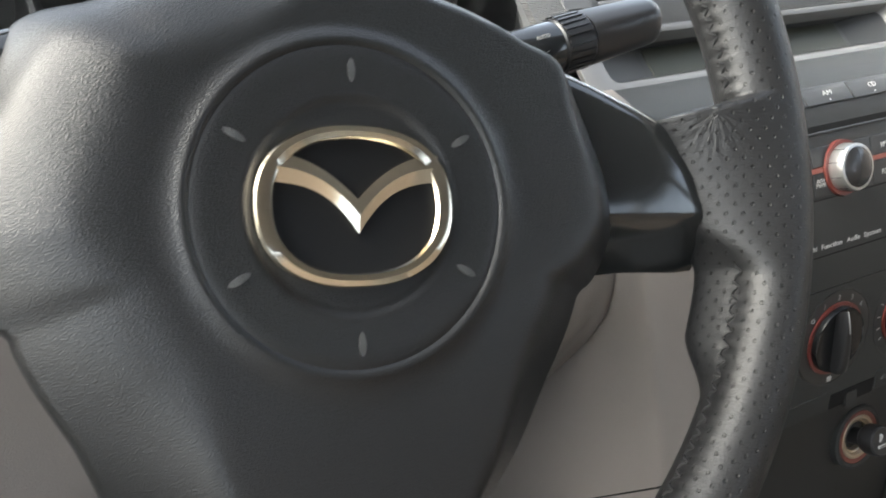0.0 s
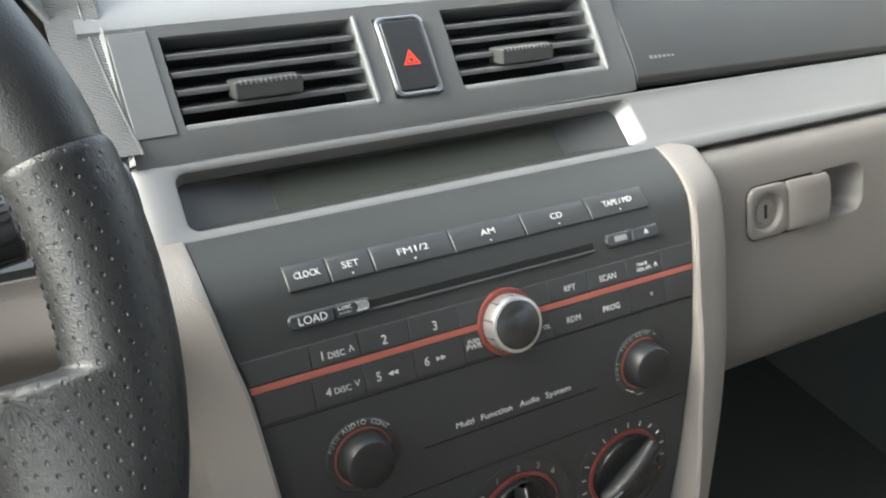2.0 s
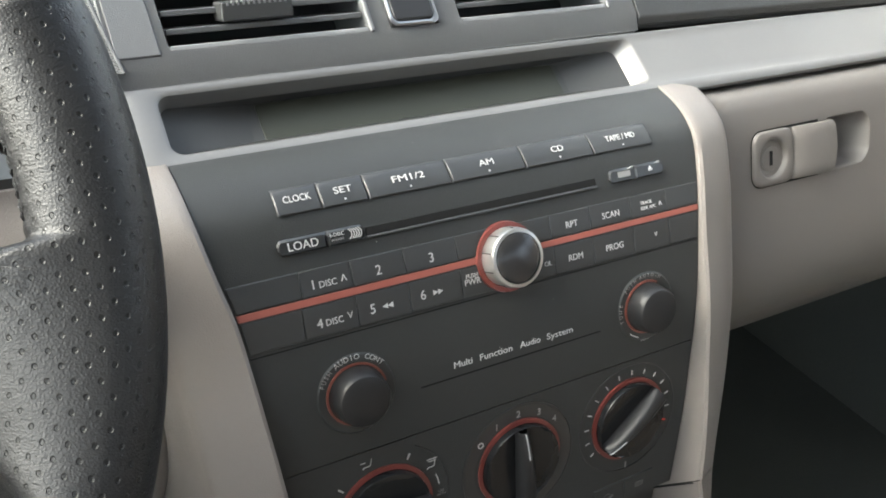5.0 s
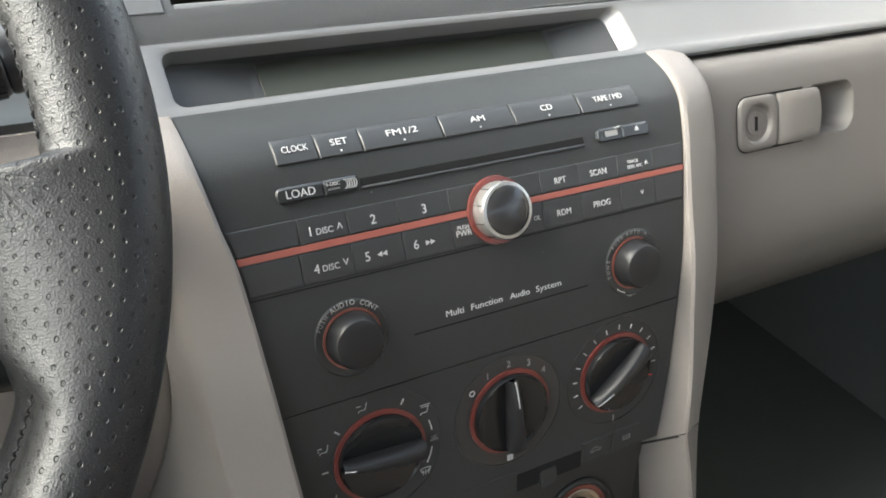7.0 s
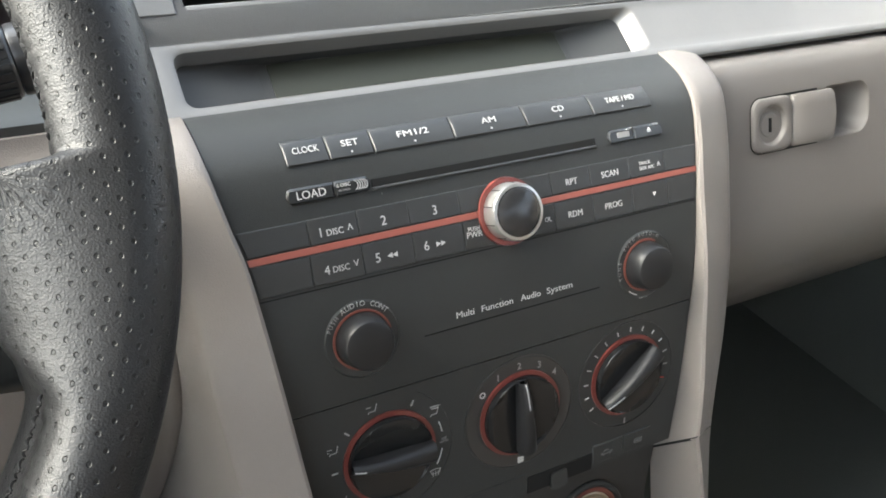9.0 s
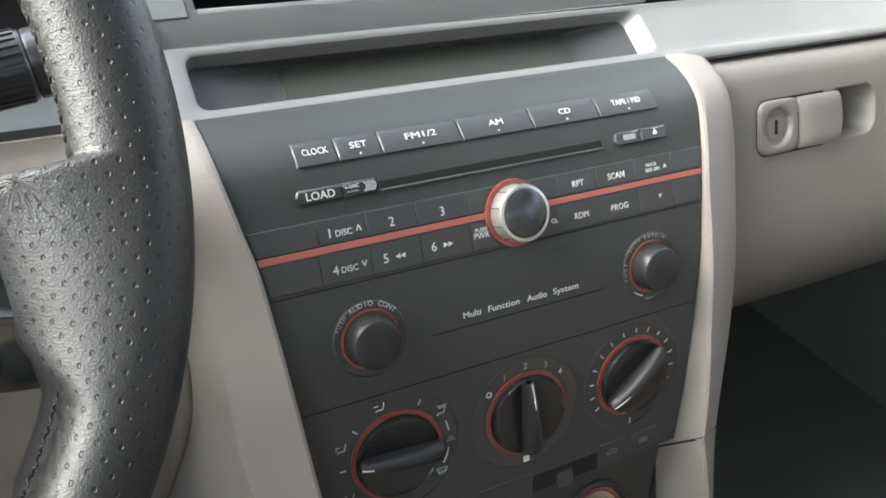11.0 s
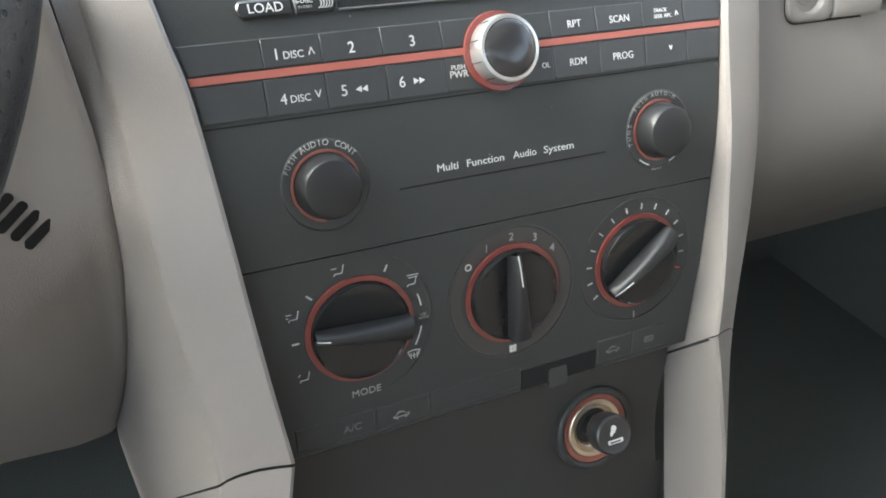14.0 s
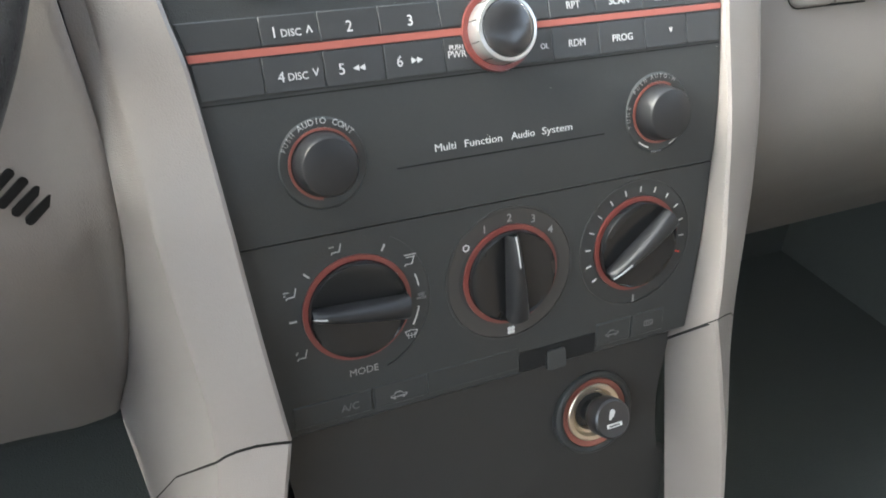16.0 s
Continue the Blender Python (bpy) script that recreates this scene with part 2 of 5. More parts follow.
        fall.interpolation_type = "SMOOTHSTEP"
        fall.inputs["From Min"].default_value, fall.inputs["From Max"].default_value = 0.4, 4.4
        fall.inputs["To Min"].default_value, fall.inputs["To Max"].default_value = 1.0, 0.0
        nt.links.new(ln.outputs["Value"], fall.inputs["Value"])
        weak = nt.nodes.new("ShaderNodeMath")
        weak.operation = "MULTIPLY"
        weak.inputs[1].default_value = 0.10
        nt.links.new(sn.outputs[0], weak.inputs[0])
        hgt = nt.nodes.new("ShaderNodeMath")
        hgt.operation = "MULTIPLY_ADD"
        nt.links.new(pl.outputs[0], hgt.inputs[0])
        nt.links.new(fall.outputs[0], hgt.inputs[1])
        nt.links.new(weak.outputs[0], hgt.inputs[2])
        b3 = nt.nodes.new("ShaderNodeBump")
        b3.inputs["Strength"].default_value, b3.inputs["Distance"].default_value = 0.45, 0.0022
        nt.links.new(hgt.outputs[0], b3.inputs["Height"])
        nt.links.new(b2.outputs[0], b3.inputs["Normal"])
        last = b3
        cm = nt.nodes.new("ShaderNodeMix")
        cm.data_type = "RGBA"
        old = b.inputs["Base Color"].links[0].from_socket
        cm.inputs[6].default_value = (0.002, 0.002, 0.002, 1)
        nt.links.new(mr.outputs[0], cm.inputs[0])
        nt.links.new(old, cm.inputs[7])
        nt.links.new(cm.outputs[2], b.inputs["Base Color"])
    nt.links.new(last.outputs[0], b.inputs["Normal"])
    return m


LEATHER = leather("smooth_black_leather", False)
PERF = leather("perforated_black_leather", True)
BADGEBLACK = mat("deep_black_badge_field", (0.007, 0.007, 0.0075), 0.35, mottle=0.1, spec=0.25)
HUBSKIN = mat("hub_grained_plastic", (0.0105, 0.0107, 0.011), 0.34, grain=0.34, grain_size=1900, mottle=0.2, spec=0.27)
for _m, _w, _r in ((HUBSKIN, 0.25, 0.25), (INSERT, 0.6, 0.1)):
    _m.node_tree.nodes["Principled BSDF"].inputs["Coat Weight"].default_value = _w
    _m.node_tree.nodes["Principled BSDF"].inputs["Coat Roughness"].default_value = _r
THREAD = mat("black_thread", (0.014, 0.014, 0.015), 0.75, spec=0.2)


# ---- building helpers ----
def thing(name, label, category, m=None, group="", kind=""):
    ob = new(name)
    ob.empty_display_size = 0.05
    ob.matrix_world = m or Matrix()
    return tagged(ob, label, category, group, kind)


def to_mesh(name, bm, material, smooth=32):
    me = bpy.data.meshes.new(name)
    bmesh.ops.recalc_face_normals(bm, faces=bm.faces)
    for f in bm.faces:
        f.smooth = True
    bm.to_mesh(me)
    bm.free()
    me.materials.append(material)
    me.set_sharp_from_angle(angle=radians(smooth))
    return me


def part(name, bm, material, parent, label="", bevel=0.0, smooth=32, m=None):
    """Links bm as one mesh object under parent."""
    ob = new(name, to_mesh(name, bm, material, smooth))
    if parent is not None:
        ob.parent = parent
    if m is not None:
        ob.matrix_basis = m
    if bevel:
        mod = ob.modifiers.new("edge", "BEVEL")
        mod.width, mod.segments, mod.limit_method, mod.angle_limit = bevel, 3, "ANGLE", radians(35)
        mod.harden_normals = True
    return tagged(ob, label)


def solo(name, bm, material, label, category, kind="", bevel=0.0, m=None, smooth=32):
    ob = part(name, bm, material, None, label, bevel, smooth, m)
    return tagged(ob, label, category, "", kind)


def grid(rows, closed=False, back=None):
    """A sheet through rows of points; with back (a vector) it gets that thickness."""
    bm = bmesh.new()
    v = [[bm.verts.new(p) for p in row] for row in rows]
    nr, nc = len(v), len(v[0])
    span = nc if closed else nc - 1
    for i in range(nr - 1):
        for j in range(span):
            bm.faces.new((v[i][j], v[i][(j + 1) % nc], v[i + 1][(j + 1) % nc], v[i + 1][j]))
    if back is not None:
        back = Vector(back)
        w = [[bm.verts.new(p.co + back) for p in row] for row in v]
        for i in range(nr - 1):
            for j in range(span):
                bm.faces.new((w[i][j], w[i + 1][j], w[i + 1][(j + 1) % nc], w[i][(j + 1) % nc]))
        for j in range(span):
            k = (j + 1) % nc
            bm.faces.new((v[0][j], w[0][j], w[0][k], v[0][k]))
            bm.faces.new((v[-1][j], v[-1][k], w[-1][k], w[-1][j]))
        if not closed:
            for i in range(nr - 1):
                bm.faces.new((v[i][0], v[i + 1][0], w[i + 1][0], w[i][0]))
                bm.faces.new((v[i][-1], w[i][-1], w[i + 1][-1], v[i + 1][-1]))
    return bm


def prism(outline, y0, y1):
    """A flat outline of (x, z) points, from depth y0 to depth y1."""
    bm = bmesh.new()
    a = [bm.verts.new((x, y0, z)) for x, z in outline]
    b = [bm.verts.new((x, y1, z)) for x, z in outline]
    bm.faces.new(a)
    bm.faces.new(b[::-1])
    n = len(a)
    for i in range(n):
        bm.faces.new((a[i], b[i], b[(i + 1) % n], a[(i + 1) % n]))
    return bm


def rounded(x0, x1, z0, z1, r, n=5):
    pts = []
    for cx, cz, a0 in ((x1 - r, z1 - r, 0), (x0 + r, z1 - r, 90), (x0 + r, z0 + r, 180), (x1 - r, z0 + r, 270)):
        for k in range(n + 1):
            a = radians(a0 + 90 * k / n)
            pts.append((cx + r * math.cos(a), cz + r * math.sin(a)))
    return pts


def dense(pts, gap):
    """The outline with points added along its long straight sides."""
    out = []
    for (x0, z0), (x1, z1) in zip(pts, pts[1:] + pts[:1]):
        n = max(1, round(math.hypot(x1 - x0, z1 - z0) / gap))
        out += [(x0 + (x1 - x0) * k / n, z0 + (z1 - z0) * k / n) for k in range(n)]
    return out


def lathe(profile, n=48, cap=True):
    """Profile of (radius, depth) turned about the y axis."""
    bm = bmesh.new()
    rings = []
    for r, y in profile:
        rings.append([bm.verts.new((r * math.cos(2 * math.pi * k / n), y, r * math.sin(2 * math.pi * k / n))) for k in range(n)])
    for a, b in zip(rings, rings[1:]):
        for k in range(n):
            bm.faces.new((a[k], a[(k + 1) % n], b[(k + 1) % n], b[k]))
    if cap:
        for ring in (rings[0], rings[-1]):
            bm.faces.new(ring)
    return bm


def arc_band(r0, r1, a0, a1, y0, y1, n=40):
    """A ring segment between two radii and two angles (degrees), from depth y0 to y1."""
    rows = []
    for k in range(n + 1):
        a = radians(a0 + (a1 - a0) * k / n)
        c, s = math.cos(a), math.sin(a)
        rows.append([(r0 * c, y1, r0 * s), (r0 * c, y0, r0 * s), (r1 * c, y0, r1 * s), (r1 * c, y1, r1 * s)])
    return grid(rows, closed=True)


def box(x0, x1, y0, y1, z0, z1):
    return prism([(x0, z0), (x1, z0), (x1, z1), (x0, z1)], y0, y1)


def tube(points, radius, n=12, squash=1.0, cap=True):
    """A round bar along points; radius is a number or one a point."""
    pts = [Vector(p) for p in points]
    bm = bmesh.new()
    rings = []
    for i, p in enumerate(pts):
        d = (pts[min(i + 1, len(pts) - 1)] - pts[max(i - 1, 0)]).normalized()
        side = d.cross(Vector((0, 0, 1)) if abs(d.z) < 0.9 else Vector((0, 1, 0))).normalized()
        up = side.cross(d)
        r = radius[i] if isinstance(radius, (list, tuple)) else radius
        rings.append([bm.verts.new(p + side * r * math.cos(2 * math.pi * k / n) + up * r * squash * math.sin(2 * math.pi * k / n)) for k in range(n)])
    for a, b in zip(rings, rings[1:]):
        for k in range(n):
            bm.faces.new((a[k], a[(k + 1) % n], b[(k + 1) % n], b[k]))
    if cap:
        bm.faces.new(rings[0])
        bm.faces.new(rings[-1])
    return bm


def lettering(name, text, size, parent, m, material=None, align="CENTER", stretch=1.0, bold=0.0, width=None):
    """Raised print in the built-in font, its base line's middle at m."""
    cu = bpy.data.curves.new(name, "FONT")
    cu.body, cu.size, cu.align_x, cu.extrude, cu.offset, cu.resolution_u = text, size, align, 0.00012, bold, 3
    tmp = bpy.data.objects.new(name, cu)
    scene.collection.objects.link(tmp)
    me = bpy.data.meshes.new_from_object(tmp.evaluated_get(bpy.context.evaluated_depsgraph_get()))
    bpy.data.objects.remove(tmp)
    me.name = name
    me.materials.clear()
    me.materials.append(material or PRINT)
    if width:
        xs = [v.co.x for v in me.vertices]
        stretch = width / (max(xs) - min(xs))
    if stretch != 1.0:
        me.transform(Matrix.Diagonal((stretch, 1, 1, 1)))
    ob = new(name, me)
    ob.parent, ob.matrix_basis = parent, m
    return ob


def lerp(x, xs, ys):
    """Smooth interpolation through a table."""
    if x <= xs[0]:
        return ys[0] + (x - xs[0]) * (ys[1] - ys[0]) / (xs[1] - xs[0])
    if x >= xs[-1]:
        return ys[-1] + (x - xs[-1]) * (ys[-1] - ys[-2]) / (xs[-1] - xs[-2])
    k = max(i for i in range(len(xs) - 1) if xs[i] <= x)

    def slope(i):
        if i in (0, len(xs) - 1):
            j = min(i, len(xs) - 2)
            return (ys[j + 1] - ys[j]) / (xs[j + 1] - xs[j])
        a, b = (ys[i] - ys[i - 1]) / (xs[i] - xs[i - 1]), (ys[i + 1] - ys[i]) / (xs[i + 1] - xs[i])
        return 0 if a * b <= 0 else 2 * a * b / (a + b)
    h = xs[k + 1] - xs[k]
    t = (x - xs[k]) / h
    a, b = slope(k) * h, slope(k + 1) * h
    return (2 * t**3 - 3 * t**2 + 1) * ys[k] + (t**3 - 2 * t**2 + t) * a + (-2 * t**3 + 3 * t**2) * ys[k + 1] + (t**3 - t**2) * b


def steps(a, b, n):
    return [a + (b - a) * k / n for k in range(n + 1)]


# ---- the leaning centre stack: x across, y into the dash, z up along its face ----
PANEL = pose(0, 0, 0.55, -18, 0, 0)
_PV = (-0.32, -0.175, -0.1, -0.05, -0.007, 0.02, 0.039, 0.05, 0.058, 0.066)
_PY = (0.036, 0.006, -0.0025, -0.0058, -0.003, 0.0022, 0.008, 0.0165, 0.027, 0.042)
_EV = (-0.32, -0.23, -0.185, -0.16, -0.12, -0.058, 0.0, 0.017, 0.044, 0.066)
_EU = (0.121, 0.109, 0.1155, 0.1185, 0.1232, 0.129, 0.1345, 0.138, 0.1425, 0.1445)


def face(v):
    return lerp(v, _PV, _PY)


def edge(v):
    return lerp(v, _EV, _EU)


def edge_right(v):
    """The passenger's side runs in a little more towards the top."""
    return edge(v) - lerp(v, (-0.14, -0.058, 0.0, 0.043, 0.066), (0.0, 0.0018, 0.0026, 0.0043, 0.0036))


def on_face(u, v, proud=0.0):
    """A pose on the stack's face whose x runs across, y up the face and z out of it."""
    a = math.degrees(math.atan2(face(v + 0.002) - face(v - 0.002), 0.004))
    return pose(u, face(v), v, 90 - a, 0, 0) @ pose(0, 0, proud)


def face_frame(u, v, proud=0.0):
    """As on_face, but with y into the face and z up it."""
    return on_face(u, v, proud) @ pose(0, 0, 0, -90, 0, 0)


def key(u0, u1, v0, v1, proud=0.0009, gap=0.00025, soft=0.0005, left=None, right=None):
    """A push key that follows the face; left and right: edges as functions of v."""
    lo, hi = v0 + gap, v1 - gap
    rows = []
    for v, d in [(lo, -0.001), (lo, proud - soft), (lo + soft, proud)] + [(v, proud) for v in steps(lo + soft, hi - soft, 4)[1:-1]] + [(hi - soft, proud), (hi, proud - soft), (hi, -0.001)]:
        a, b = (left(v) if left else u0) + gap, (right(v) if right else u1) - gap
        row = []
        for u, e in [(a, -9), (a, proud - soft), (a + soft, proud), ((a + b) / 2, proud), (b - soft, proud), (b, proud - soft), (b, -9)]:
            row.append((u, face(v) - (min(d, e) if e > -1 else -0.001), v))
        rows.append(row)
    return grid(rows)


def face_slab(u0, u1, v0, v1, n=24, m=8, depth=0.02, proud=0.0, left=None, right=None):
    rows = []
    for v in steps(v0, v1, n):
        a, b = left(v) if left else u0, right(v) if right else u1
        rows.append([(u, face(v) - proud, v) for u in steps(a, b, m)])
    return grid(rows, back=(0, depth, 0))


def arc_text(name, text, size, parent, u, v, r, mid, span, material=None, proud=0.0006):
    """Letters set one by one round a knob, clockwise about the angle mid."""
    for k, ch in enumerate(text):
        if ch == " ":
            continue
        a = mid + span / 2 - span * (k + 0.5) / len(text)
        m = on_face(u, v, proud) @ pose(0, 0, 0, 0, 0, a - 90) @ pose(0, r, 0)
        lettering(name, ch, size, parent, m, material)

# ---- audio unit ----
radio = thing("car_radio", "matte black audio panel with white lettered keys in the dash", "car radio", PANEL)
part("faceplate", face_slab(0, 0, -0.0785, 0.066, 40, 10, 0.02, 0.0, lambda v: -edge(v), edge_right), BLACK, radio)

COLS = (-0.1075, -0.0862, -0.0634, -0.0192, 0.0241, 0.0672, 0.108)
for n, (word, wide) in enumerate((("CLOCK", 0.0128), ("SET", 0.0088), ("FM1/2", 0.0170), ("AM", 0.0085), ("CD", 0.0076), ("TAPE / MD", 0.0200))):
    k = part("key", key(COLS[n], COLS[n + 1], 0.0393, 0.0503, 0.0012, 0.0003, 0.0006), BUTTON, radio)
    lettering("key_print", word, 0.0048, k, on_face((COLS[n] + COLS[n + 1]) / 2, 0.0438, 0.0014), width=wide)
    if n:
        part("dot", box(-0.0004, 0.0004, -0.0002, 0.0002, -0.0004, 0.0004), PRINT, k, m=face_frame((COLS[n] + COLS[n + 1]) / 2, 0.0413, 0.0013))


def round_end(u, mid, s):
    """The bulged end of a pill-shaped key."""
    return lambda v: u + s * (0.0034 - math.sqrt(max(0.0, 0.0034**2 - ((v - mid) * 0.88) ** 2)))


for u0, u1 in ((-0.1115, -0.088), (-0.088, -0.0695)):
    k = part("load_key", key(u0, u1, 0.0228, 0.0302, 0.0018, 0.0002, 0.0009, left=round_end(-0.1115, 0.0265, 1) if u0 < -0.1 else None, right=None if u0 < -0.1 else round_end(-0.0695, 0.0265, -1)), GLOSSKEY, radio)
    if u0 < -0.1:
        lettering("key_print", "LOAD", 0.0054, k, on_face(-0.0995, 0.0245, 0.002), bold=0.0)
    else:
        lettering("key_print", "6-DISC", 0.0024, k, on_face(-0.0833, 0.0268, 0.002), bold=0.0)
        lettering("key_print", "IN DASH", 0.0015, k, on_face(-0.0833, 0.0248, 0.002), DIM)
        for j in range(5):
            part("disc_mark", arc_band(0.0022, 0.0025, -70, 70, -0.0001, 0.0002, 10), PRINT, k, m=face_frame(-0.0785 + 0.0012 * j, 0.0265, 0.002))
# No hollow here: the disc slot's inner shade is a black strip.
part("slot_shade", face_slab(-0.0688, 0.0642, 0.0240, 0.0278, 3, 8, 0.004, 0.0003), DEEP, radio, "flat black strip standing for the shade inside the disc slot")
part("slot_lip", key(-0.0688, 0.0642, 0.0228, 0.0242, 0.0012, 0.0001, 0.0004), BUTTON, radio)
for u0, u1 in ((0.0725, 0.0905), (0.0905, 0.111)):
    k = part("eject_key", key(u0, u1, 0.0230, 0.0305, 0.0018, 0.0002, 0.0009, left=round_end(0.0725, 0.0267, 1) if u0 < 0.08 else None, right=None if u0 < 0.08 else round_end(0.111, 0.0267, -1)), GLOSSKEY, radio)
    c = (u0 + u1) / 2
    if u0 < 0.08:
        part("disc_mark", prism(rounded(-0.0042, 0.0042, -0.0015, 0.0016, 0.0006), -0.0001, 0.0002), DIM, k, m=face_frame(c + 0.001, 0.0268, 0.002))
    else:
        part("eject_mark", prism([(-0.0013, 0), (0.0013, 0), (0, 0.0018)], -0.0001, 0.0002), PRINT, k, m=face_frame(c, 0.0266, 0.002))
        part("eject_mark", box(-0.0013, 0.0013, -0.0001, 0.0002, -0.0008, -0.0003), PRINT, k, m=face_frame(c, 0.0266, 0.002))
part("coral_line", face_slab(0, 0, -0.0003, 0.0027, 2, 8, 0.002, 0.0008, lambda v: -edge(v) + 0.0004, lambda v: -0.012), STRIP, radio, "coral red lit line")
part("coral_line", face_slab(0, 0, -0.0007, 0.0021, 2, 8, 0.002, 0.0008, lambda v: 0.014, lambda v: edge_right(v) - 0.0004), STRIP, radio, "coral red lit line")
left_edge, right_edge = (lambda v: -edge(v) + 0.0006), (lambda v: edge_right(v) - 0.0006)
UP = (None, -0.1043, -0.0797, -0.053, -0.0247, -0.006)
LOW = (None, -0.1058, -0.0800, -0.053, -0.0247, -0.006)
RIGHT = (0.012, 0.0308, 0.0565, 0.0836, 0.109, None)
keys = {}
for n in range(5):
    for row, cols, v0, v1 in ((0, UP, 0.0032, 0.0152), (1, LOW, -0.0158, -0.0008)):
        lo = left_edge if n == 0 else None
        k = part("preset_key", key(cols[n] or 0, cols[n + 1], v0, v1, 0.0006, 0.0002, 0.0003, left=lo), BUTTON, radio)
        keys[("L", row, n)] = k
        hi = right_edge if n == 4 else None
        k = part("preset_key", key(RIGHT[n], RIGHT[n + 1] or 0, v0 - 0.0005, v1 - 0.0005, 0.0006, 0.0002, 0.0003, right=hi), BUTTON, radio)
        keys[("R", row, n)] = k


def caret(parent, u, v, up=True, size=0.0016):
    s = 1 if up else -1
    for a in (-1, 1):
        ob = part("arrow_mark", box(-0.0002, 0.0002, -0.0001, 0.0002, 0, size * 2), PRINT, parent)
        ob.matrix_basis = face_frame(u + a * size * 0.75, v - s * size, 0.0009) @ pose(0, 0, 0, 0, -a * s * 24 if s > 0 else -a * s * 24, 0) @ (Matrix() if s > 0 else pose(0, 0, 0, 0, 180, 0))


for where, word, u, v, size in (
        (("L", 0, 1), "1", -0.0985, 0.0062, 0.0062), (("L", 0, 1), "DISC", -0.0915, 0.0062, 0.0043), (("L", 0, 2), "2", -0.0665, 0.0058, 0.0066), (("L", 0, 3), "3", -0.0388, 0.0057, 0.0066),
        (("L", 1, 1), "4", -0.0985, -0.0115, 0.0062), (("L", 1, 1), "DISC", -0.0915, -0.0112, 0.0043), (("L", 1, 2), "5", -0.0725, -0.0112, 0.0066), (("L", 1, 3), "6", -0.0462, -0.0108, 0.0066),
        (("L", 1, 4), "PUSH", -0.0188, -0.0064, 0.0031), (("L", 1, 4), "PWR", -0.0188, -0.0098, 0.0045),
        (("R", 0, 1), "RPT", 0.044, 0.0062, 0.0048), (("R", 0, 2), "SCAN", 0.0700, 0.0062, 0.0048), (("R", 0, 3), "TRACK", 0.0948, 0.0088, 0.0027), (("R", 0, 3), "SEEK APC", 0.0960, 0.0060, 0.0027),
        (("R", 1, 0), "OL", 0.0262, -0.0105, 0.0036), (("R", 1, 1), "RDM", 0.044, -0.0110, 0.0048), (("R", 1, 2), "PROG", 0.0700, -0.0110, 0.0048)):
    lettering("key_print", word, size, keys[where], on_face(u, v, 0.0008), stretch=0.95, bold=0.0)
caret(keys[("L", 0, 1)], -0.0838, 0.0085)
caret(keys[("L", 1, 1)], -0.0838, -0.0090, False)
caret(keys[("R", 0, 3)], 0.1045, 0.0078, True, 0.0012)
caret(keys[("R", 1, 3)], 0.0990, -0.0085, False, 0.0012)
for n in range(2):
    part("arrow_mark", prism([(0, 0), (0.0026, 0.0013), (0.0026, -0.0013)], -0.0001, 0.0002), PRINT, keys[("L", 1, 2)], m=face_frame(-0.0675 + 0.0027 * n, -0.0092, 0.0009))
    part("arrow_mark", prism([(0.0026, 0), (0, 0.0013), (0, -0.0013)], -0.0001, 0.0002), PRINT, keys[("L", 1, 3)], m=face_frame(-0.0408 + 0.0027 * n, -0.0088, 0.0009))
for word, u0, u1 in (("Multi", -0.034, -0.0238), ("Function", -0.019, -0.0002), ("Audio", 0.0052, 0.0175), ("System", 0.0219, 0.0383)):
    lettering("maker_print", word, 0.0048, radio, on_face((u0 + u1) / 2, -0.0497, 0.0003), width=(u1 - u0) * 1.02)
part("groove", face_slab(-0.053, 0.057, -0.0548, -0.0541, 1, 6, 0.001, 0.0002), DEEP, radio)
part("lower_seam", face_slab(0, 0, -0.0178, -0.0172, 1, 8, 0.001, 0.0002, left_edge, right_edge), DEEP, radio)

# volume knob
vol = part("volume_knob", lathe([(0.0146, 0.002), (0.0152, -0.003), (0.0152, -0.007), (0.0148, -0.0105), (0.0144, -0.0114), (0.0129, -0.0117), (0.0126, -0.0110)], 56), KNOBSILVER, radio, "silver volume knob", m=face_frame(0.0025, -0.0005))
part("dome", lathe([(0.0127, -0.0108), (0.0124, -0.0119), (0.0104, -0.0130), (0.0060, -0.0137), (0.0015, -0.0139)], 40), DOME, vol, "dark domed cap")
part("light_ring", lathe([(0.0150, 0.001), (0.0152, -0.0018), (0.0176, -0.0018), (0.0180, 0.001)], 56, False), ORANGE, vol, "orange lit ring")
for k in range(10):
    a = 2 * math.pi * k / 10 + 0.3
    part("grip_line", box(-0.0002, 0.0002, -0.0100, -0.002, -0.0002, 0.0002), KNOB, vol, m=pose(0.0152 * math.cos(a), 0, 0.0152 * math.sin(a)))

# the two small black knobs
for name, u, v, arc0, arc1 in (("audio_knob", -0.086, -0.047, 10, 262), ("tune_knob", 0.0892, -0.0480, 60, 330)):
    kb = part(name, lathe([(0.0140, 0.002), (0.0138, -0.004), (0.0128, -0.0100), (0.0120, -0.0112), (0.0105, -0.0117), (0.004, -0.0120)], 48), GRIP, radio, "small black turning knob", m=face_frame(u, v))
    part("well", lathe([(0.0135, -0.0003), (0.0150, -0.0006), (0.0190, -0.0006), (0.0200, 0.0004)], 48, False), BLACK, kb)
    part("light_ring", arc_band(0.0144, 0.0155, arc0, arc1, -0.0012, 0.001), DIMRING, kb, "dim orange ring")
arc_text("knob_print", "PUSH", 0.0029, radio, -0.086, -0.047, 0.0172, 143, 30, DIM)
arc_text("knob_print", "AUDIO CONT", 0.0037, radio, -0.086, -0.047, 0.0171, 80, 84, MIDPRINT)
